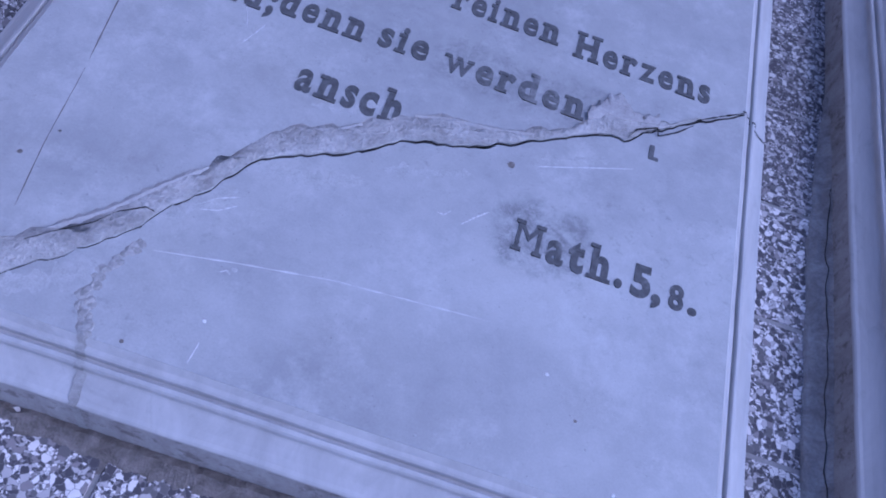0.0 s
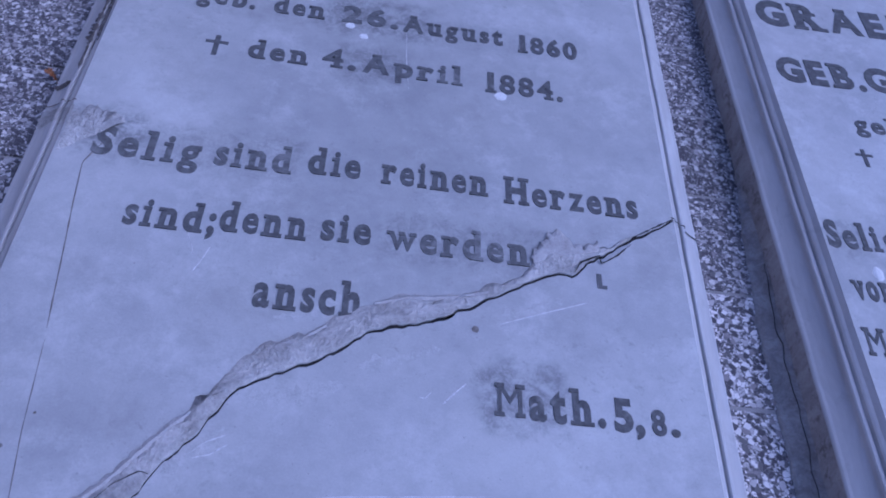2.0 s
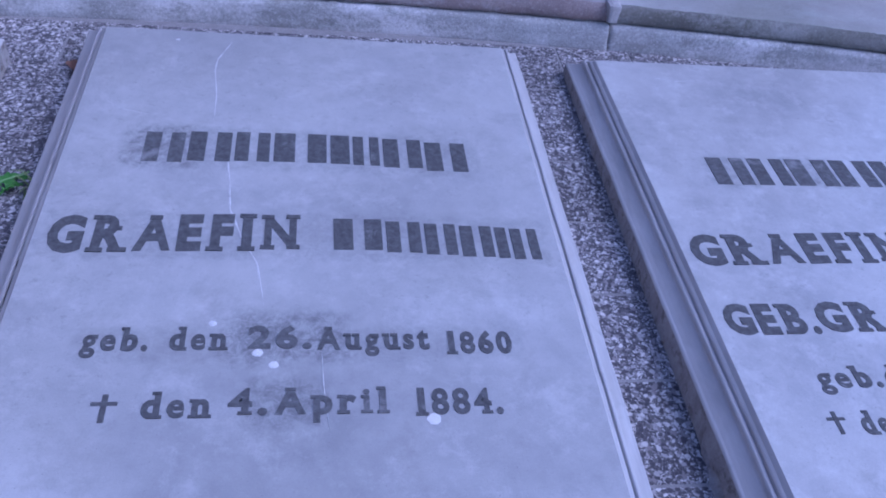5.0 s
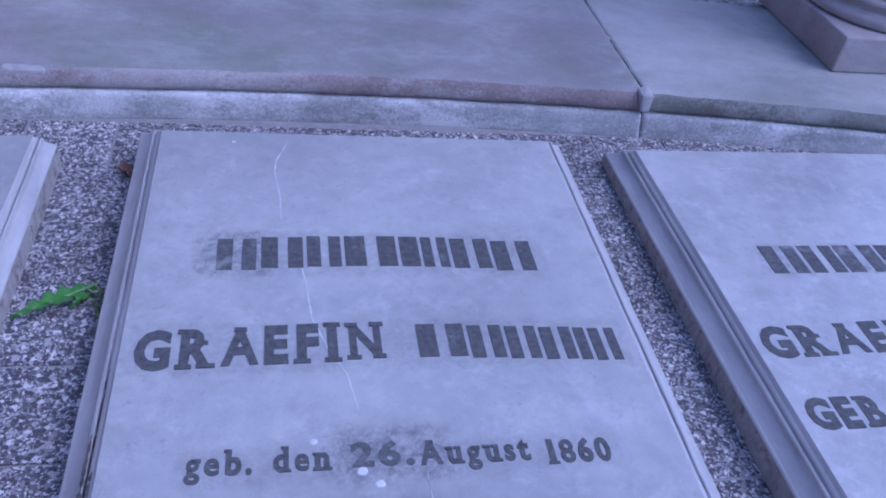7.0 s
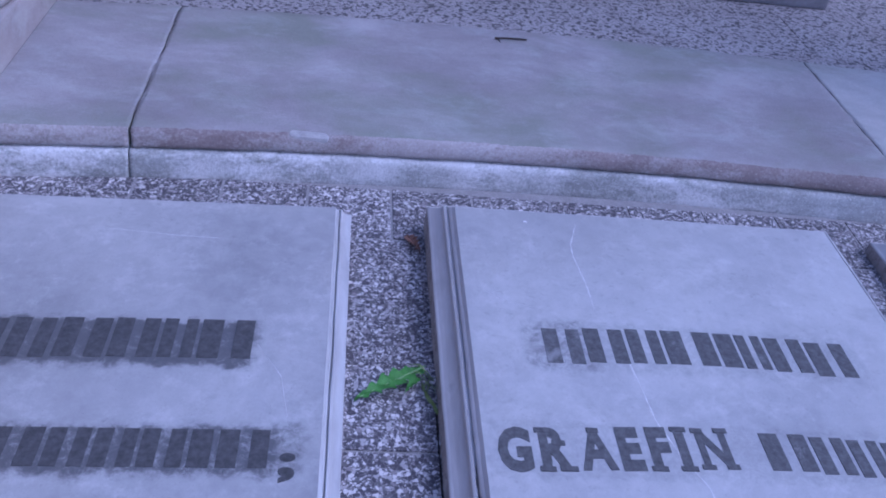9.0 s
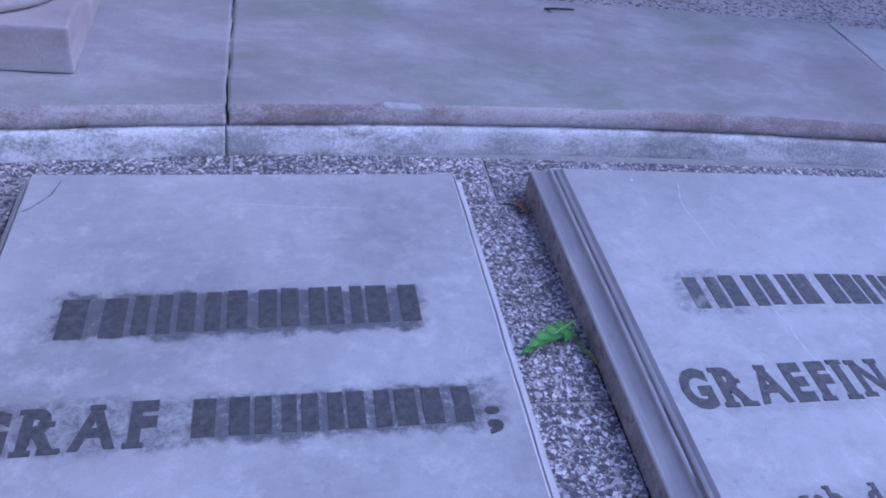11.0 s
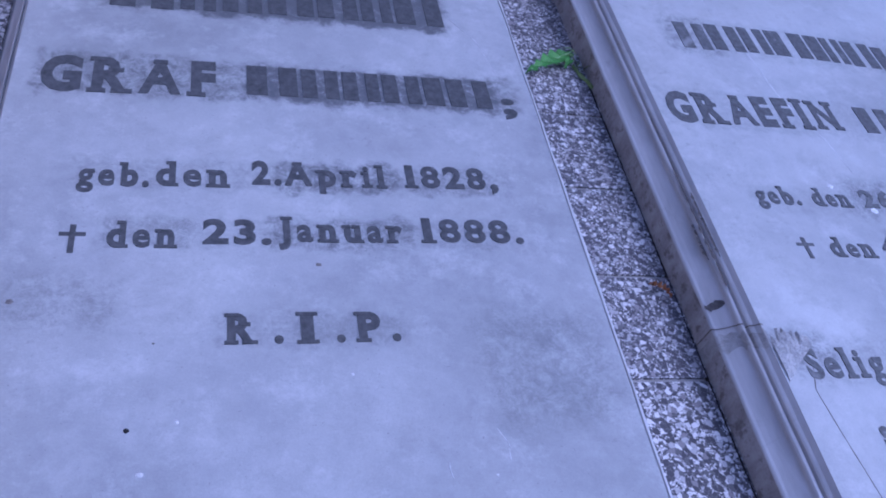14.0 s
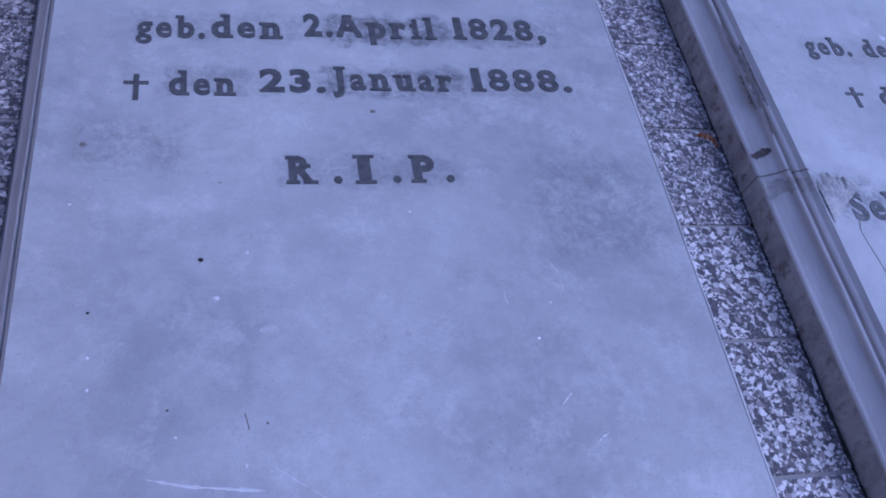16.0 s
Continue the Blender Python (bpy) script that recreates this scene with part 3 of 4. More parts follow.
def moulded_block(w, length, cap, reach=1.0):
    """The slab's body: its moulded edge run round all four sides, closed at height cap."""
    bm = bmesh.new()
    rings = []
    ny, nx = 60, 28
    for d, z in PROFILE + [(-0.0004, cap)]:
        d *= reach
        xs = [-d + (w + 2 * d) * i / nx for i in range(nx)]
        ys = [d - (length + 2 * d) * i / ny for i in range(ny)]
        loop = [(x, d) for x in xs] + [(w + d, y) for y in ys] + [(w + d - (w + 2 * d) * i / nx, -length - d) for i in range(nx)] + [(-d, -length - d + (length + 2 * d) * i / ny) for i in range(ny)]
        ring = []
        for x, y in loop:
            wob = noise.noise((x * 14, y * 14, z * 40)) * 0.0009 + noise.noise((x * 60, y * 60, z * 60)) * 0.0005
            k = 1.0 if 0 < z < 0.098 else 0.0
            ring.append(bm.verts.new((x + wob * k, y + wob * k, z + wob * .5 * k)))
        rings.append(ring)
    m = len(rings[0])
    for a, c in zip(rings, rings[1:]):
        for i in range(m):
            f = bm.faces.new((a[i], c[i], c[(i + 1) % m], a[(i + 1) % m]))
            # upright sides get the dirtied material whose colour also holds their shade
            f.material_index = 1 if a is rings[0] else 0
    bm.faces.new(rings[-1])
    bm.faces.new(rings[0][::-1])
    bmesh.ops.recalc_face_normals(bm, faces=bm.faces[:])
    return bm


def panel(outline, z0, z1, soft=0.0004):
    """A flat face of marble cut to an outline, its upper arris worn."""
    bm = bmesh.new()
    low = [bm.verts.new((x, y, z0)) for x, y in outline]
    mid = [bm.verts.new((x, y, z1 - soft)) for x, y in outline]
    p = np.array(outline)
    c = p.mean(axis=0)
    top = []
    n = len(outline)
    for i in range(n):
        e1, e2 = p[i] - p[i - 1], p[(i + 1) % n] - p[i]
        t = e1 / max(np.hypot(*e1), 1e-9) + e2 / max(np.hypot(*e2), 1e-9)
        t /= max(np.hypot(*t), 1e-9)
        q = p[i] + np.array((-t[1], t[0])) * soft
        top.append(bm.verts.new((*q, z1)))
    for a, b2 in ((low, mid), (mid, top)):
        for i in range(n):
            bm.faces.new((a[i], a[(i + 1) % n], b2[(i + 1) % n], b2[i]))
    bm.faces.new(top)
    bmesh.ops.triangulate(bm, faces=[f for f in bm.faces if len(f.verts) > 4])
    return bm


def rect(x0, x1, y0, y1):
    return [(x0, y0), (x1, y0), (x1, y1), (x0, y1)]


LEN = 1.685
# -- the cracked slab in the middle --
A = (0.0, 0.0)
mid = thing("grave_slab", (0, 0, 0), "cracked white marble grave slab with moulded edge and dark lettering", "grave slab", "grave slabs")
part("body", moulded_block(0.80, LEN, 0.079), (MOULD, SHADED_SIDE), mid, "moulded marble edge, grey with dirt, sides also toned darker for shade")
CRACK = [(0.070, -1.6856), (0.098, -1.667), (0.124, -1.646), (0.163, -1.610), (0.196, -1.577), (0.212, -1.546), (0.238, -1.509), (0.261, -1.475), (0.277, -1.446), (0.321, -1.422), (0.363, -1.398), (0.398, -1.369), (0.422, -1.352), (0.444, -1.349), (0.491, -1.331), (0.538, -1.303), (0.586, -1.274), (0.631, -1.247), (0.653, -1.251), (0.671, -1.228), (0.733, -1.180), (0.8006, -1.134)]
crack = resample(CRACK, 110)
rnd = random.Random(5)
crack[1:-1] += np.array([[rnd.uniform(-.0018, .0018), rnd.uniform(-.0024, .0024) + .004 * noise.noise((k * .5, 8.8, 0)) * (k > 55)] for k in range(108)])
gap = np.array([0.0016 + 0.0026 * abs(noise.noise((i * .21, 3.3, 0))) for i in range(110)]) * np.clip(np.arange(110) / 30, .45, 1)
upper = [(x, y + g) for (x, y), g in zip(crack, gap)]
lower = [(x, y - g) for (x, y), g in zip(crack, gap)]
M_STAINS = ((0.10, 0.20, -0.43, -0.33, 0.02, 0.75), (0.18, 0.69, -0.432, -0.325, 0.012, 0.35), (0.01, 0.78, -0.645, -0.548, 0.010, 0.30), (0.30, 0.45, -0.835, -0.76, 0.03, 0.8), (0.10, 0.70, -0.835, -0.785, 0.012, 0.25), (0.33, 0.42, -0.935, -0.88, 0.02, 0.8), (0.02, 0.30, -1.15, -1.08, 0.015, 0.45), (0.41, 0.62, -1.25, -1.19, 0.015, 0.45), (0.54, 0.63, -1.46, -1.39, 0.02, 0.8), (0.0, 0.09, -1.12, -1.065, 0.02, 0.7))
MARBLE_M = marble("marble_cracked", M_STAINS, 0.43)
up_face = part("upper_piece", panel(upper + [(0.8006, 0.0006), (-0.0006, 0.0006), (-0.0006, -1.6856)], 0.0795, 0.1), MARBLE_M, mid)
low_face = part("lower_piece", panel([(0.075, -1.6856), (0.8006, -1.6856)] + lower[::-1][:-1], 0.0795, 0.1), MARBLE_M, mid)

# mortar smeared along the upper side of the crack
UP = [(0.035, -1.670), (0.076, -1.632), (0.117, -1.609), (0.148, -1.582), (0.190, -1.526), (0.227, -1.485), (0.257, -1.437), (0.296, -1.389), (0.341, -1.372), (0.359, -1.348), (0.392, -1.329), (0.444, -1.302), (0.473, -1.311), (0.547, -1.282), (0.602, -1.242), (0.615, -1.205), (0.640, -1.195), (0.661, -1.205), (0.700, -1.198), (0.735, -1.172)]


def mortar_band(high, low, z, seed, count=90):
    a, c = resample(high, count), resample(low, count)
    r2 = random.Random(seed)
    bm = bmesh.new()
    rows = []
    for i in range(count):
        j = np.array((r2.uniform(-.002, .002), r2.uniform(-.002, .002) + .012 * noise.noise((i * .45, seed, 2)) + .009 * noise.noise((i * 1.3, seed, 5))))
        row = []
        for k, s in enumerate((0, .12, .35, .6, .85, 1)):
            p = a[i] * (1 - s) + c[i] * s + (j * (1 - s))
            zz = z + (0.0, 0.0016, 0.0026, 0.0022, 0.0018, 0.0004)[k] * (1 + 1.1 * noise.noise((p[0] * 60, p[1] * 60, seed)))
            row.append(bm.verts.new((*p, zz)))
        rows.append(row)
    for r, s in zip(rows, rows[1:]):
        for k in range(5):
            bm.faces.new((r[k], r[k + 1], s[k + 1], s[k]))
    for f in bm.faces:
        f.smooth = True
        if f.normal.z < 0:
            f.normal_flip()
    bmesh.ops.recalc_face_normals(bm, faces=bm.faces[:])
    return bm


low_edge = [(x, y + 0.0002 + g) for (x, y), g in zip(crack[6:102], gap[6:102])]
# near-black ribbon in the gap paints the dark of the open crack
part("crack_gap_black", ribbon([(x, y) for x, y in crack], 0.0085, 0.0965, 0.0985, 220, .3, False, 31), DIRT_GAP_BLACK, mid)
part("crack_mortar", mortar_band(UP, low_edge, 0.1003, 4), MORTAR, mid, "rough grey-beige repair mortar along the crack")
trail = resample([(0.212, -1.580), (0.203, -1.600), (0.194, -1.622), (0.191, -1.645), (0.200, -1.664), (0.205, -1.683)], 34)
rnd = random.Random(91)
for k, (x, y) in enumerate(trail):
    r = rnd.uniform(.0022, .0062) * (1.35 if k > 18 else .9)
    part("mortar_crumb", blob(x + rnd.uniform(-.004, .004), y + rnd.uniform(-.002, .002), 0.1001, r * rnd.uniform(.6, 1.3), r, rnd.uniform(.0006, .0014), 900 + k, 9), (TRAIL, MORTAR, PALE_MORTAR)[k % 3], mid)
part("crack_mortar", mortar_band([(0.002, -1.082), (0.03, -1.066), (0.056, -1.070), (0.070, -1.085)], [(0.004, -1.15), (0.02, -1.135), (0.032, -1.122), (0.045, -1.112)], 0.1003, 6, 20), MORTAR, mid)
for k, (line, w) in enumerate((([(.118, -1.618), (.143, -1.596), (.164, -1.579), (.180, -1.559), (.200, -1.545), (.209, -1.547)], .0009), ([(.655, -1.243), (.664, -1.226), (.689, -1.212), (.691, -1.225), (.714, -1.208), (.733, -1.188)], .0018))):
    part("hairline_crack", ribbon(line, w, 0.1028, 0.1040, 60, .9, True, 320 + k), DIRT_GAP_BLACK, mid)
part("crack_mortar", mortar_band([(.600, -1.226), (.622, -1.190), (.639, -1.177), (.656, -1.200), (.690, -1.194)], [(.604, -1.238), (.625, -1.226), (.642, -1.218), (.660, -1.214), (.690, -1.205)], 0.1022, 13, 40), PALE_MORTAR, mid)
for k, (line, w) in enumerate((([(.13, -1.600), (.17, -1.562), (.20, -1.520), (.235, -1.478)], .010), ([(.30, -1.394), (.335, -1.380), (.36, -1.358)], .008), ([(.41, -1.322), (.45, -1.309), (.50, -1.302), (.545, -1.288)], .008))):
    part("mortar_crust", ribbon(line, w, 0.1012, 0.1030, 60, .55, True, 360 + k), PALE_MORTAR, mid)
for k, line in enumerate(([(0.060, -1.11), (0.039, -1.162), (0.047, -1.23), (0.056, -1.296), (0.069, -1.397)], [(0.071, -1.41), (0.081, -1.514), (0.092, -1.588)], [(0.735, -1.176), (0.77, -1.152), (0.7995, -1.1325)])):
    part("hairline_crack", ribbon(line, (0.0015, 0.0008, 0.0020)[k], 0.1001, 0.1005, 50, .7, True, 20 + k), (GRIME, GRIME, DIRT_GAP_BLACK)[k], mid)
for k, (line, w) in enumerate((([(0.225, -1.585), (0.297, -1.570), (0.392, -1.553), (0.551, -1.539)], .0026), ([(0.244, -0.035), (0.222, -0.10), (0.220, -0.137), (0.230, -0.22), (0.232, -0.297)], .0024), ([(0.262, -0.39), (0.271, -0.46), (0.278, -0.537), (0.300, -0.60), (0.326, -0.656), (0.340, -0.739)], .0024), ([(0.04, -0.25), (0.07, -0.275), (0.12, -0.29)], .002), ([(0.495, -1.44), (0.508, -1.425), (0.520, -1.413)], .003), ([(0.42, -0.80), (0.424, -0.88), (0.431, -0.95)], .0018), ([(0.18, -1.245), (0.19, -1.262), (0.196, -1.28)], .0016), ([(0.56, -1.33), (0.62, -1.305), (0.67, -1.285)], .0026))):
    part("scratch", ribbon(line, w * (.9 if k in (1, 2) else .5), 0.1001, 0.1005, 60, .8, True, 40 + k), SCRATCH, up_face)
for k, (line, w) in enumerate((([(.29, -1.455), (.34, -1.447), (.385, -1.428)], .016), ([(.40, -1.405), (.44, -1.392), (.49, -1.372)], .012), ([(.56, -1.318), (.60, -1.303), (.64, -1.285)], .010), ([(.22, -1.545), (.25, -1.515), (.27, -1.49)], .012), ([(.12, -1.665), (.15, -1.65), (.19, -1.62)], .018), ([(.30, -1.355), (.34, -1.345), (.37, -1.325)], .009))):
    part("scuff", ribbon(line, w, 0.10005, 0.1004, 40, 1.1, True, 140 + k), SCUFF, mid)
bm = bmesh.new()
box(bm, .684, .690, -1.262, -1.240, .098, .1009)
box(bm, .690, .696, -1.262, -1.257, .098, .1009)
part("inscription", bm, LETTER_WORN, mid)
for k, (x, y, r) in enumerate(((0.336, -0.826, .0065), (0.358, -0.846, .0062), (0.273, -0.774, .0048), (0.566, -0.937, .0085), (0.140, -0.035, .0035))):
    part("white_fleck", blob(x, y, 0.1002, r * 1.1, r, 0.0008, k), WHITE, mid)
# pits, specks and short scratches
for k, (x, y, r, mat) in enumerate(((.066, -1.531, .0028, GRIME), (.087, -1.494, .0016, GRIME), (.239, -1.679, .0022, GRIME), (.297, -1.636, .0020, WHITE), (.618, -1.574, .0022, WHITE), (.302, -1.577, .0030, SCUFF), (.511, -1.675, .0018, SCUFF), (.654, -1.611, .0018, GRIME), (.701, -1.669, .0022, WHITE))):
    part("white_fleck" if mat is not GRIME else "dark_fleck", blob(x, y, 0.1002, r, r * .9, 0.0006, 240 + k), mat, mid)
for k, line in enumerate(([(.299, -1.679), (.300, -1.669), (.301, -1.657)], [(.467, -1.435), (.475, -1.436), (.481, -1.428)], [(.242, -1.522), (.256, -1.508), (.276, -1.498)], [(.277, -1.509), (.262, -1.521), (.246, -1.526)], [(.290, -1.584), (.295, -1.580), (.300, -1.583)], [(.213, -1.268), (.208, -1.285), (.200, -1.305)])):
    part("scratch", ribbon(line, .0013, 0.1001, 0.1005, 30, .8, True, 260 + k), SCRATCH, mid)
part("dark_fleck", blob(0.53, -1.341, 0.1002, .0045, .0045, .0006, 8), GRIME, mid)



def moulding_strip(side, pos, width, lift, drift=0.0, seed=0):
    """A crack or smear that runs over the moulded edge, from the face down to the paving."""
    bm = bmesh.new()
    rows = []
    for k, (d, z) in enumerate([(-0.004, 0.1)] + PROFILE[::-1]):
        w = width * (1 + .6 * noise.noise((k * .6, seed, 0)))
        c = pos + drift * k / len(PROFILE) + width * .5 * noise.noise((k * .8, seed, 4))
        dd = d + lift
        ends = [(-dd, c - w / 2), (-dd, c + w / 2)] if side == "left" else [(0.8 + dd, c - w / 2), (0.8 + dd, c + w / 2)] if side == "right" else [(c - w / 2, -LEN - dd), (c + w / 2, -LEN - dd)]
        rows.append([bm.verts.new((x, y, z + lift)) for x, y in ends])
    for a, b2 in zip(rows, rows[1:]):
        bm.faces.new((a[0], a[1], b2[1], b2[0]))
    bmesh.ops.recalc_face_normals(bm, faces=bm.faces[:])
    return bm


def moulding_stain(pos, width, first, last, seed):
    """A ragged dirt stain lying on part of the left moulding's slope."""
    bm = bmesh.new()
    pts = []
    for (d0, z0), (d1, z1) in zip(PROFILE[first:last], PROFILE[first + 1:last + 1]):
        pts += [(d0 + (d1 - d0) * s / 3, z0 + (z1 - z0) * s / 3) for s in range(3)]
    rows = []
    for k, (d, z) in enumerate(pts):
        u = (k + .5) / len(pts)
        w = width * math.sin(math.pi * u) ** .6 * (1 + .7 * noise.noise((k * .55, seed, 0)))
        c = pos + width * .35 * noise.noise((k * .4, seed, 6))
        rows.append([bm.verts.new((-d - .0007, c + w * (s / 4 - .5), z + .0007)) for s in range(5)])
    for a, b2 in zip(rows, rows[1:]):
        for i in range(4):
            bm.faces.new((a[i], a[i + 1], b2[i + 1], b2[i]))
    bmesh.ops.recalc_face_normals(bm, faces=bm.faces[:])
    return bm


part("moulding_stain", moulding_stain(-1.004, .013, 3, 8, 71), SOOT, mid, "dark brown stain on the moulding")
for k, (x, ya, yb, z, w) in enumerate(((-.0172, -.74, -.99, .0903, .0040), (-.0126, -.62, -.96, .0842, .0035), (-.0225, -.86, -.93, .0832, .0060), (-.0075, -.80, -.93, .0924, .0050))):
    part("moulding_stain", ribbon([(x, ya), (x - .0005, (ya + yb) / 2), (x, yb)], w, z, z + .0006, 60, 1.0, True, 410 + k), SOOT, mid)
part("moulding_crack", moulding_strip("left", -1.058, .0022, .0010, .02, 1), GRIME, mid)
part("moulding_crack", moulding_strip("right", -1.131, .0022, .0010, .0, 2), DIRT_GAP_BLACK, mid)
part("crack_mortar", moulding_strip("front", .206, .009, .0007, .012, 3), TRAIL, mid)
part("crack_mortar", moulding_strip("left", -1.082, .026, .0008, .02, 5), TRAIL, mid)
name_bars([(.125, .190), (.198, .268), (.275, .333), (.340, .430), (.437, .470), (.476, .522), (.529, .597), (.604, .677)], -0.424, -0.428, 0.080, (LETTER_WORN, LETTER, LETTER, LETTER, LETTER, LETTER, LETTER, LETTER), up_face, A, arch=0.014)
word("GRAEFIN", .020, .388, -0.635, .070, LETTER, up_face, A, 0.040)
name_bars([(.440, .516), (.523, .578), (.585, .635), (.642, .694), (.700, .718), (.725, .769)], -0.622, -0.641, 0.070, (LETTER,), up_face, A)
for text, x0, x1, y, h, mat in (
        ("geb.", .107, .190, -.820, .036, LETTER), ("den", .219, .296, -.819, .036, LETTER), ("26.", .322, .405, -.817, .036, LETTER_WORN), ("August", .415, .571, -.819, .036, LETTER), ("1860", .595, .690, -.827, .036, LETTER),
        ("den", .198, .284, -.927, .036, LETTER), ("4.", .303, .350, -.924, .038, LETTER), ("April", .362, .509, -.924, .037, LETTER_WORN), ("1884.", .543, .658, -.928, .038, LETTER)):
    word(text, x0, x1, y, h, mat, low_face if y < -1.4 else up_face, A)
cross(.153, -.934, .032, .042, LETTER, up_face, A)
for text, x0, x1, y, h, mat in (
        ("Selig", .042, .174, -1.143, .044, LETTER_WORN), ("sind", .192, .289, -1.137, .042, LETTER_WORN), ("die", .309, .377, -1.131, .042, LETTER), ("reinen", .404, .546, -1.132, .042, LETTER), ("Herzens", .567, .751, -1.139, .042, LETTER),
        ("sind;", .107, .211, -1.247, .040, LETTER), ("denn", .217, .321, -1.240, .042, LETTER), ("sie", .338, .399, -1.236, .042, LETTER), ("werden", .418, .598, -1.239, .041, LETTER_WORN),
        ("ansch", .273, .397, -1.341, .044, LETTER), ("Math.", .552, .675, -1.448, .040, LETTER), ("5", .687, .709, -1.451, .037, LETTER), (",", .711, .719, -1.451, .036, LETTER), ("8", .730, .747, -1.452, .029, LETTER), (".", .752, .760, -1.451, .034, LETTER)):
    word(text, x0, x1, y, h, mat, low_face if y < -1.4 else up_face, A)

# -- the slab on the left --
B = (-1.008, -0.018)
left = thing("grave_slab", (B[0], B[1], -0.0345), "white marble grave slab with moulded edge, sooty lettering and lichen specks", "grave slab", "grave slabs", turn=(-0.51, -1.87, 0))
LW = 0.774
part("body", moulded_block(LW, LEN, 0.079, 0.62), (MOULD, SHADED_SIDE), left, "moulded marble edge")
W_STAINS = ((0.10, 0.66, -0.432, -0.335, 0.014, 1.0), (0.115, 0.65, -0.428, -0.340, 0.008, 1.45), (0.03, 0.745, -0.636, -0.552, 0.012, 0.95), (0.32, 0.71, -0.630, -0.556, 0.008, 1.3), (0.10, 0.69, -0.814, -0.768, 0.010, 0.45), (0.35, 0.52, -0.816, -0.766, 0.012, 0.95), (0.55, 0.66, -0.814, -0.768, 0.010, 0.6), (0.14, 0.24, -0.912, -0.870, 0.010, 0.6), (0.24, 0.33, -0.912, -0.870, 0.010, 0.4), (0.34, 0.53, -0.914, -0.868, 0.012, 0.95), (0.54, 0.68, -0.912, -0.870, 0.010, 0.5), (0.28, 0.50, -1.064, -1.020, 0.010, 0.45), (0.60, 0.755, -1.17, -1.03, 0.04, 0.55), (0.05, 0.16, -1.03, -0.97, 0.03, 0.5))
lface = part("face", panel(rect(-0.0006, LW + .0006, -1.6856, 0.0006), 0.0795, 0.1), marble("marble_sooty", W_STAINS, 0.44), left)
name_bars([(-.895, -.800), (-.790, -.735), (-.725, -.662), (-.652, -.577), (-.570, -.502), (-.495, -.442), (-.435, -.352)], -.451, -.434, .086, (LETTER_DARK,), lface, B, arch=0.006)
word("GRAF", -.972, -.735, -.652, .068, LETTER_DARK, lface, B, 0.03)
name_bars([(-.690, -.615), (-.608, -.552), (-.545, -.488), (-.482, -.422), (-.415, -.385), (-.376, -.306)], -.640, -.641, .066, (LETTER_DARK,), lface, B)
for text, x0, x1, y, h in ((";", -.290, -.272, -.652, .050), ("geb.", -.905, -.820, -.832, .038), ("den", -.810, -.716, -.829, .040), ("2.", -.687, -.650, -.822, .040), ("April", -.644, -.501, -.822, .040), ("1828,", -.476, -.338, -.819, .039),
                           ("den", -.862, -.780, -.934, .038), ("23.", -.750, -.668, -.927, .037), ("Januar", -.656, -.491, -.922, .038), ("1888.", -.467, -.322, -.920, .038)):
    word(text, x0, x1, y, h, LETTER_DARK, lface, B)
for text, x0, x1 in (("R", -.724, -.686), (".", -.667, -.659), ("I", -.641, -.615), (".", -.594, -.586), ("P", -.571, -.539), (".", -.526, -.518)):
    word(text, x0, x1, -1.076, .038, LETTER_DARK, lface, B)
cross(-.901, -.945, .030, .044, LETTER_DARK, lface, B)
for k, (x, y, rx, ry, mat) in enumerate(((-.751, -1.274, .011, .006, SCUFF), (-.455, -1.302, .0022, .0022, WHITE), (-.823, -1.182, .003, .003, DIRT_GAP_BLACK), (-.807, -1.232, .004, .003, SCRATCH), (-.608, -.961, .004, .003, GRIME), (-.93, -1.33, .0016, .002, WHITE), (-.78, -1.42, .0016, .002, WHITE))):
    part("dark_fleck" if mat is DIRT_GAP_BLACK else "white_fleck", blob(x - B[0], y - B[1], 0.1002, rx, ry, 0.0007, 60 + k), mat, lface)
for k, (line, w, mat) in enumerate((([(-.955, -.035), (-.965, -.08), (-.99, -.12), (-1.008, -.135)], .003, DIRT_GAP_BLACK), ([(-.345, -.40), (-.30, -.47), (-.285, -.55)], .002, SCRATCH), ([(-.871, -1.425), (-.834, -1.435), (-.762, -1.446)], .0045, SCRATCH), ([(-.66, -.11), (-.52, -.125), (-.43, -.13)], .002, SCRATCH), ([(-.76, -1.42), (-.69, -1.47), (-.67, -1.49)], .002, SCRATCH), ([(-.42, -1.2), (-.41, -1.22), (-.412, -1.24)], .002, SCRATCH))):
    part("scratch" if mat is SCRATCH else "hairline_crack", ribbon([(x - B[0], y - B[1]) for x, y in line], w * .55, 0.1001, 0.1005, 40, .8, True, 80 + k), mat, lface)

for k, (x, y, r, mat) in enumerate(((-.964, -1.103, .0016, WHITE), (-.932, -1.295, .0018, WHITE), (-.846, -1.386, .0016, WHITE), (-.580, -1.123, .0022, SCRATCH), (-.773, -1.175, .0026, SCRATCH), (-.935, -1.243, .0018, DIRT_GAP_BLACK), (-.854, -1.357, .0016, GRIME), (-.801, -1.075, .0016, GRIME), (-.956, -1.016, .0040, GRIME), (-.758, -1.378, .0016, GRIME), (-.431, -1.257, .0018, SCRATCH))):
    part("dark_fleck" if mat in (DIRT_GAP_BLACK, GRIME) else "white_fleck", blob(x - B[0], y - B[1], 0.1002, r, r * .85, 0.0006, 270 + k), mat, lface)
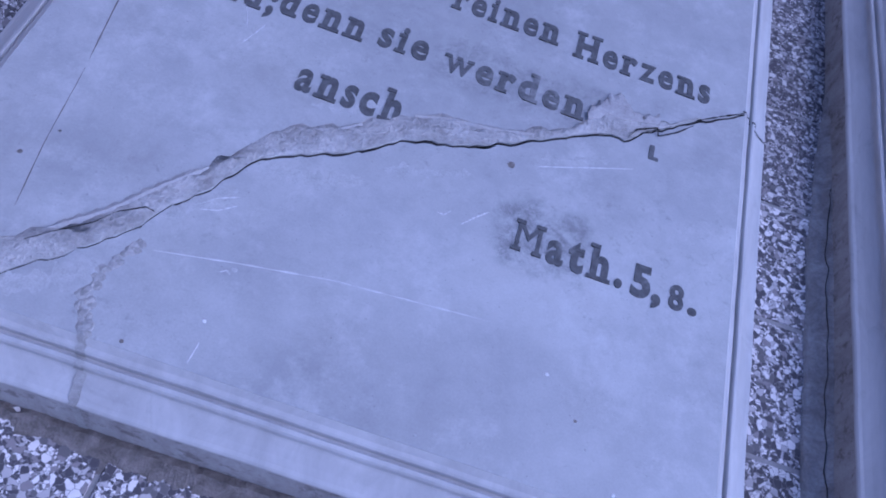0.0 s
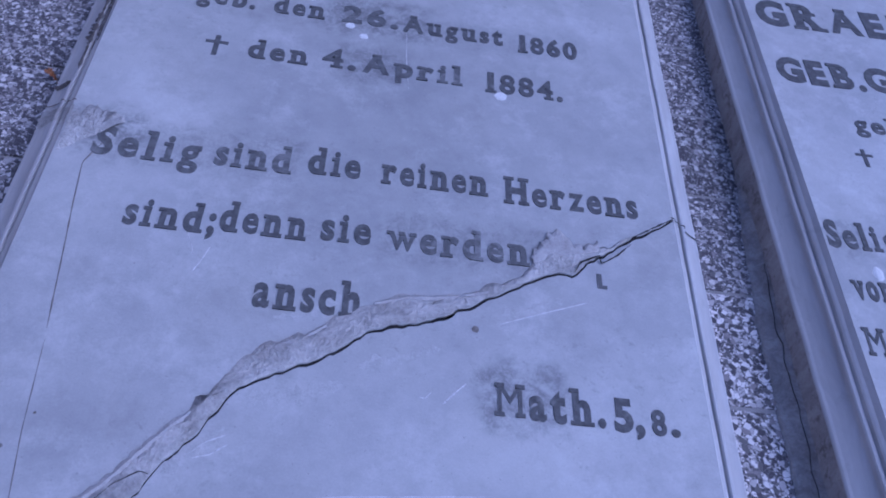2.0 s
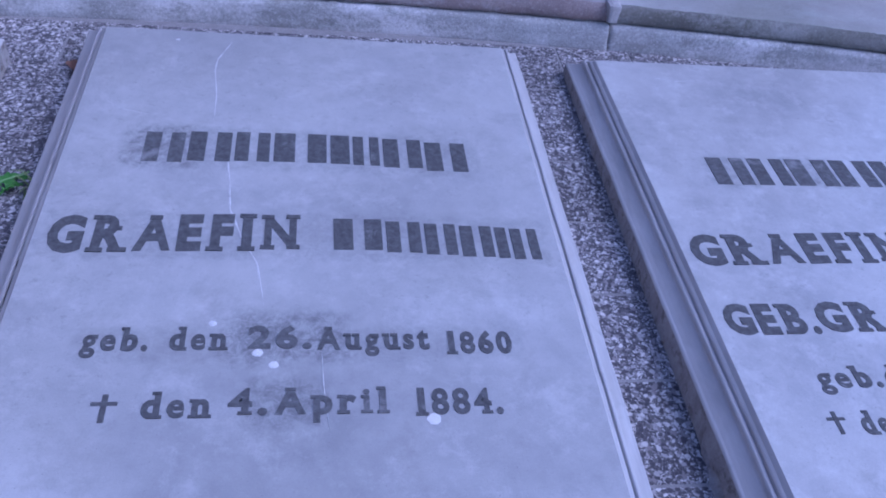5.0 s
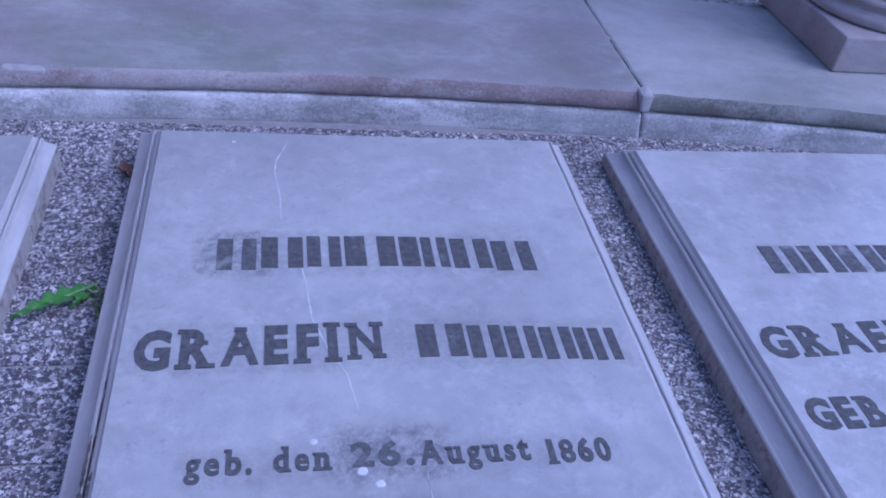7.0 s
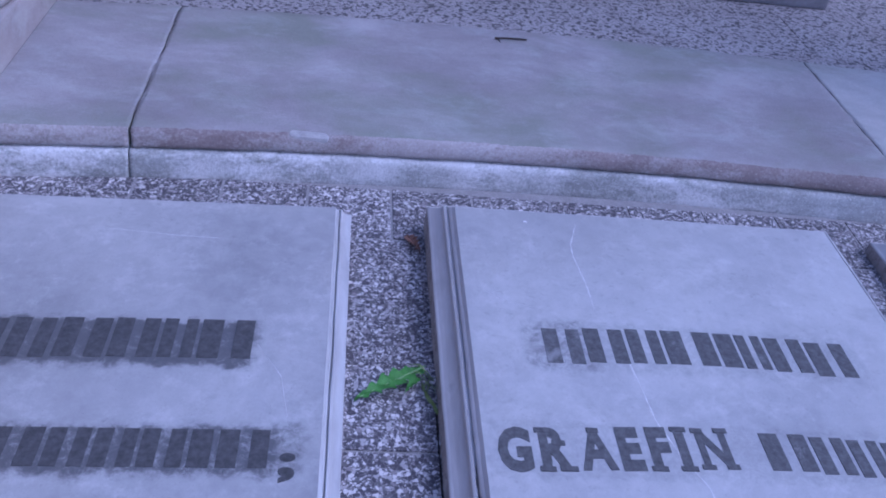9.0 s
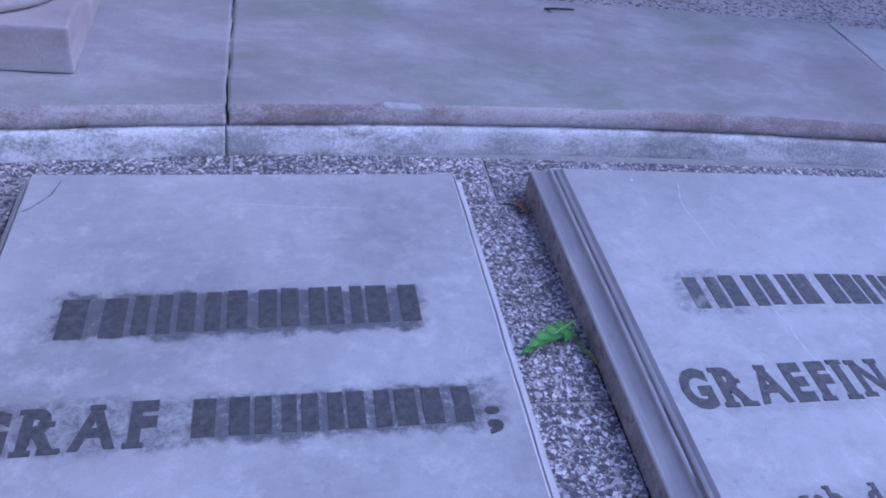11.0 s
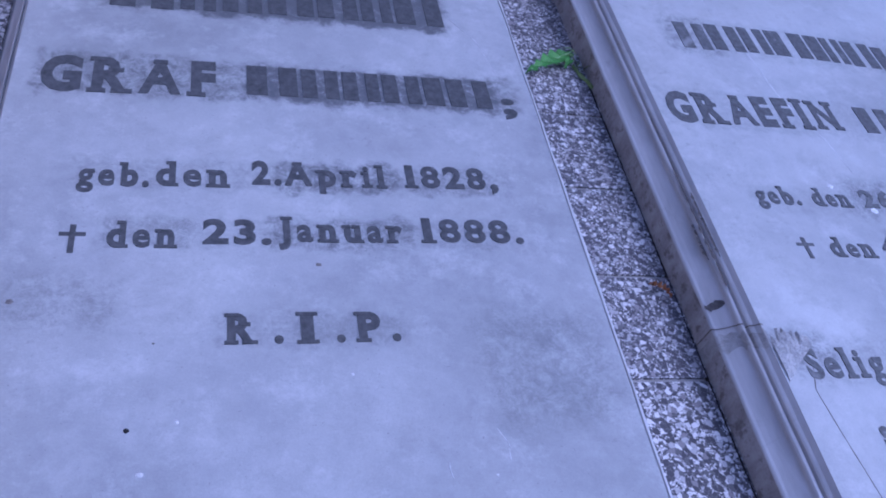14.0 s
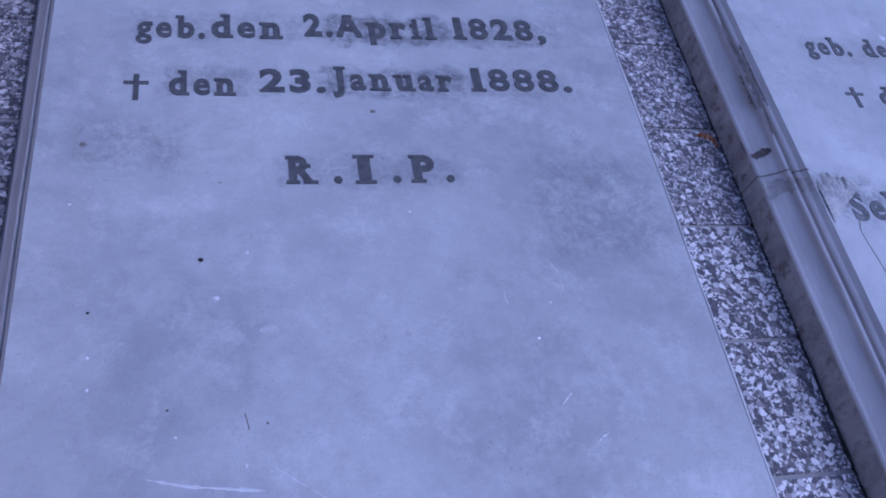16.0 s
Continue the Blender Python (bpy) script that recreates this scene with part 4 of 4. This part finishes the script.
for k, (line, mat) in enumerate((([(-.446, -1.383), (-.438, -1.375), (-.432, -1.370)], SCRATCH), ([(-.484, -1.239), (-.484, -1.251), (-.482, -1.258)], SCRATCH), ([(-.418, -1.429), (-.409, -1.422), (-.402, -1.419)], SCRATCH), ([(-.780, -1.365), (-.777, -1.378), (-.776, -1.384)], GRIME))):
    part("scratch", ribbon([(x - B[0], y - B[1]) for x, y in line], .0014, 0.1001, 0.1005, 24, .8, True, 290 + k), mat, lface)

# -- the slab on the right --
C = (1.027, 0.02)
right = thing("grave_slab", (C[0], C[1], -0.0305), "white marble grave slab with moulded edge and slender dark lettering", "grave slab", "grave slabs", turn=(-1.07, -0.62, 0))
part("body", moulded_block(0.80, LEN, 0.079), (MOULD, SHADED_SIDE), right, "dirty moulded marble edge, its sides also toned darker for shade")
R_STAINS = ((0.13, 0.21, -0.435, -0.35, 0.012, 0.5), (0.29, 0.40, -0.435, -0.35, 0.012, 0.6), (0.01, 0.06, -1.165, -1.11, 0.012, 0.6))
rface = part("face", panel(rect(-0.0006, 0.8006, -1.6856, 0.0006), 0.0795, 0.1), marble("marble_pale", R_STAINS, 0.49), right)
name_bars([(1.160, 1.236), (1.246, 1.318), (1.326, 1.412), (1.420, 1.500), (1.508, 1.540), (1.548, 1.612), (1.620, 1.682)], -.414, -.412, .082, (LETTER_WORN, LETTER, LETTER_WORN, LETTER, LETTER, LETTER, LETTER), rface, C)
word("GRAEFIN", 1.043, 1.455, -.629, .066, LETTER, rface, C, 0.035)
name_bars([(1.490, 1.575), (1.582, 1.645)], -.614, -.612, .066, (LETTER,), rface, C)
for text, x0, x1, y, h, mat in (("GEB.", 1.045, 1.196, -.781, .056, LETTER), ("GRA", 1.203, 1.385, -.777, .056, LETTER), ("geb.", 1.146, 1.246, -.887, .036, LETTER), ("den", 1.257, 1.340, -.888, .038, LETTER), ("den", 1.177, 1.250, -.968, .036, LETTER), ("2", 1.262, 1.292, -.968, .034, LETTER),
                                ("Selig", 1.031, 1.136, -1.137, .045, LETTER), ("sind", 1.154, 1.245, -1.136, .045, LETTER), ("von", 1.043, 1.100, -1.225, .042, LETTER), ("nun", 1.114, 1.180, -1.225, .042, LETTER), ("Mü", 1.035, 1.090, -1.314, .042, LETTER)):
    word(text, x0, x1, y, h, mat, rface, C)
cross(1.142, -.968, .028, .038, LETTER, rface, C)
part("white_fleck", blob(1.09 - C[0], -1.18 - C[1], 0.1002, .008, .012, .0012, 3), WHITE, rface)
part("scratch", ribbon([(0.10, -0.06), (0.16, -0.075), (0.21, -0.07)], .003, .1001, .1005, 40, .8, True, 5), SCRATCH, rface)

# grimy mortar where slabs meet the paving
def fillet(line, w, h, seed):
    bm = ribbon(line, w, h - 0.012, h, 160, .5, False, seed)
    return bm


def wedge_height(u, y):
    return 0.001 + 0.024 * u ** 1.7 + 0.003 * noise.noise((u * 5, y * 22, 1)) + 0.0014 * noise.noise((u * 16, y * 75, 4))


def mortar_wedge(x0, x1, y0, y1, count=190):
    """Mortar trowelled up against the foot of a slab, its outer edge uneven."""
    bm = bmesh.new()
    rows = []
    for i in range(count + 1):
        y = y0 + (y1 - y0) * i / count
        out = x0 + 0.030 * max(0.0, 1 - (y0 - y) / 0.35) + 0.0045 * noise.noise((0, y * 9, 2)) + 0.003 * noise.noise((0, y * 40, 6))
        row = [bm.verts.new((out - .002, y, -0.012))]
        row += [bm.verts.new((out + (x1 - out) * k / 7, y, wedge_height(k / 7, y))) for k in range(8)]
        rows.append(row)
    for r, q in zip(rows, rows[1:]):
        for k in range(8):
            bm.faces.new((r[k], r[k + 1], q[k + 1], q[k])).smooth = True
    bmesh.ops.recalc_face_normals(bm, faces=bm.faces[:])
    return bm


def wedge_crack(x0, x1, y0, y1, width, count=260):
    """An open shrinkage crack wandering along the mortar wedge."""
    bm = bmesh.new()
    prev = None
    for i in range(count + 1):
        y = y0 + (y1 - y0) * i / count
        x = x0 + (x1 - x0) * (.62 + .3 * noise.noise((3, y * 5, 0)) + .1 * noise.noise((9, y * 33, 0)))
        w = max(.00015, width * (.35 + 1.1 * noise.noise((5, y * 14, 7))))
        z = wedge_height((x - x0) / (x1 - x0), y) + 0.0009
        cur = [bm.verts.new((x - w, y, z)), bm.verts.new((x + w, y, z + .0012))]
        if prev:
            bm.faces.new((prev[0], prev[1], cur[1], cur[0]))
        prev = cur
    bmesh.ops.recalc_face_normals(bm, faces=bm.faces[:])
    return bm


wedge = tagged(part("mortar_fillet", mortar_wedge(0.950, 0.983, -0.86, -1.735), FILLET), "cracked grey mortar fillet along the foot of a slab", "mortar", kind="structure")
part("fillet_crack", wedge_crack(0.950, 0.983, -1.12, -1.73, 0.0005), DIRT_GAP_BLACK, wedge)
# near-black strip paints the dark of the gap below the slab's side
tagged(part("dark_gap_line", ribbon([(-0.0535, -0.45), (-0.0525, -0.8), (-0.0540, -1.2), (-0.0530, -1.72)], 0.006, 0.0135, 0.0165, 140, .8, False, 77), DIRT_GAP_BLACK), "near-black strip painted as the dark of an open joint at a slab foot", "dirt", kind="structure")
tagged(part("mortar_fillet", fillet([(-0.07, -1.742), (0.3, -1.748), (0.87, -1.744)], 0.050, 0.006, 3), GRIME), "crumbling dirty mortar along the front of a slab", "mortar", kind="structure")
tagged(part("mortar_fillet", fillet([(-0.185, 0.0), (-0.19, -0.8), (-0.187, -1.7)], 0.020, 0.003, 6), GRIME), "thin grimy mortar along the foot of a slab", "mortar", kind="structure")

# ---- weeds and litter ----
def dandelion_leaf(a, b, width, z):
    p, q = np.array(a), np.array(b)
    d = q - p
    n = np.array((-d[1], d[0])) / np.hypot(*d)
    bm = bmesh.new()
    rows = []
    cnt = 44
    for i in range(cnt + 1):
        u = i / cnt
        env = math.sin(math.pi * min(1, 0.06 + u * .94)) ** .8 * (1.05 - .35 * u)
        tooth = 0.38 + 0.62 * (1 - (u * 6.0) % 1.0) ** .8
        row = []
        for s in (-1, -.5, 0, .5, 1):
            back = -0.10 * abs(s) * width / np.hypot(*d) * 4
            pt = p + d * (u + back * .25) + n * s * width * env * (tooth if abs(s) == 1 else 0.36)
            row.append(bm.verts.new((*pt, z + 0.010 * math.sin(u * 2.6) + 0.004 * abs(s) + 0.003 * math.sin(u * 31 + s * 3))))
        rows.append(row)
    for r, s in zip(rows, rows[1:]):
        for k in range(4):
            f = bm.faces.new((r[k], r[k + 1], s[k + 1], s[k]))
            f.smooth = True
    return bm


weed = thing("dandelion_plant", (-0.004, -0.004, 0.014), "green toothed dandelion leaf growing from the paving joint", "weed")
part("leaf", dandelion_leaf((-0.072, -0.378), (-0.186, -0.456), 0.024, 0.012), LEAF, weed)
part("leaf_rib", ribbon([(-0.066, -0.374), (-0.12, -0.411), (-0.180, -0.452)], 0.004, 0.019, 0.0225, 30, .1, True, 2), LEAF_RIB, weed)
part("leaf", dandelion_leaf((-0.076, -0.395), (-0.102, -0.432), 0.010, 0.008), LEAF, weed)
tuft = thing("grass_tuft", (0, 0, 0.013), "small withered grass tuft and stem beside the slab", "weed")
rnd = random.Random(12)
for k in range(11):
    bm = bmesh.new()
    x, y = -0.060 + rnd.uniform(-.008, .008), -0.395 + rnd.uniform(-.02, .02)
    a = rnd.uniform(2.6, 5.4)
    ln, hh = rnd.uniform(.02, .05), rnd.uniform(.01, .03)
    prev = None
    for i in range(6):
        u = i / 5
        cx, cy, cz = x + math.cos(a) * ln * u, y + math.sin(a) * ln * u, hh * math.sin(u * 2.3) + .001
        w = .0016 * (1 - u * .9)
        cur = [bm.verts.new((cx - math.sin(a) * w, cy + math.cos(a) * w, cz)), bm.verts.new((cx + math.sin(a) * w, cy - math.cos(a) * w, cz + .0008))]
        if prev:
            bm.faces.new((prev[0], prev[1], cur[1], cur[0]))
        prev = cur
    part("blade", bm, GRASS, tuft)
part("stem", ribbon([(-0.075, -0.405), (-0.068, -0.43), (-0.056, -0.452), (-0.051, -0.470)], .006, .004, .010, 20, .5, True, 5), GRASS, tuft)


def stick(points, r, sides=6):
    bm = bmesh.new()
    rings = []
    for i, p in enumerate(points):
        rr = r * (1 - .5 * i / len(points))
        rings.append([bm.verts.new((p[0], p[1] + rr * math.cos(2 * math.pi * k / sides), p[2] + rr * math.sin(2 * math.pi * k / sides))) for k in range(sides)])
    for a, b in zip(rings, rings[1:]):
        for k in range(sides):
            bm.faces.new((a[k], a[(k + 1) % sides], b[(k + 1) % sides], b[k]))
    bm.faces.new(rings[0])
    bm.faces.new(rings[-1])
    return bm


twig = thing("twig", (0, 0, 0), "small dry forked twig lying on the step", "twig")
part("stem", stick([(0.170, 0.800, 0.112), (0.20, 0.803, 0.113), (0.235, 0.808, 0.1125), (0.262, 0.811, 0.111)], .0032), TWIG, twig)
part("side_twig", stick([(0.176, 0.802, 0.112), (0.181, 0.790, 0.111), (0.184, 0.777, 0.110)], .0025), TWIG, twig)
dead = thing("rust_brown_bit", (0, 0, 0.015), "crumpled rust-brown dead leaf on the paving", "leaf", "dead leaves")
part("blade", dandelion_leaf((-0.092, -0.928), (-0.066, -0.956), .007, .003), RUST, dead)
# reddish stain on the tile, built with a leaf's shape
dead = thing("rust_brown_bit", (0, 0, 0), "rust-brown stain on the paving, modelled as a leaf-shaped patch", "leaf", "dead leaves")
part("blade", dandelion_leaf((-0.088, 0.016), (-0.062, -0.042), .017, .003), DULL_RUST, dead)

# ---- paving tiles and floor plates ----
P = 0.1832


def tile_mesh(name, w, d, t, r, mat):
    bm = bmesh.new()
    x, y = w / 2, d / 2
    rings = []
    for ins, z in ((0, -t), (0, -r), (r * .3, -r * .3), (r, 0)):
        rings.append([bm.verts.new((sx * (x - ins), sy * (y - ins), z)) for sx, sy in ((-1, -1), (1, -1), (1, 1), (-1, 1))])
    for a, b in zip(rings, rings[1:]):
        for i in range(4):
            bm.faces.new((a[i], a[(i + 1) % 4], b[(i + 1) % 4], b[i]))
    bm.faces.new(rings[-1])
    me = bpy.data.meshes.new(name)
    bm.to_mesh(me)
    bm.free()
    me.materials.append(mat)
    return me


tile = tile_mesh("tile", P - .0062, P - .0062, 0.024, 0.0012, TERRAZZO)
fine_tile = tile_mesh("tile", P - .0062, P - .0062, 0.024, 0.0012, TERRAZZO_FINE)
rnd = random.Random(3)


def lay(me, name, parent, x, y, z, jitter=.0008):
    ob = new(name, me)
    ob.parent = parent
    ob.location = (x, y, z + rnd.uniform(-jitter, jitter))
    ob.rotation_euler = (rnd.uniform(-.004, .004), rnd.uniform(-.004, .004), rnd.uniform(-.004, .004))


cut_tile = tile_mesh("tile", P - .0062, .076, 0.024, 0.0012, TERRAZZO_FINE)
lay(cut_tile, "tile", bed, 0.908, -0.0305, -0.0027)
# strips between the slabs: x of the strip, y of its first joint
for x, first in ((-1.1425 - P * 2, -0.18), (-1.1425 - P, -0.18), (-1.1425, -0.18), (-0.1235, -0.178), (0.908, -0.252), (1.965, -0.2)):
    for row in range(-8, 1 if first > -0.2 else 2):
        y = first + P * (row + .5)
        if -1.69 < y < 0.02:
            lay(fine_tile if y > -1.08 else tile, "tile", bed, x, y, .015 * min(1, max(0, -y / .45)) if -.2 < x < 0 else 0.0 - .003 * min(1, max(0, x)))
for row in range(3):
    y = -1.785 - P * row
    for k in range(-9, 12):
        lay(tile, "tile", bed, 0.066 + P * (k + .5), y, 0.0)
for k in range(-9, 12):
    lay(fine_tile, "tile", bed, 0.066 + P * (k + .5), 0.102, -0.002)

plate = tile_mesh("floor_plate", .5996, .5996, .004, .001, FLOOR_TERRAZZO)
for i in range(-4, 6):
    for j in range(0, 5):
        lay(plate, "floor_plate", floor, -0.61 + .6 * (i + .5), 0.62 + .6 * (j + .5) + .0, 0.0955, .0002)
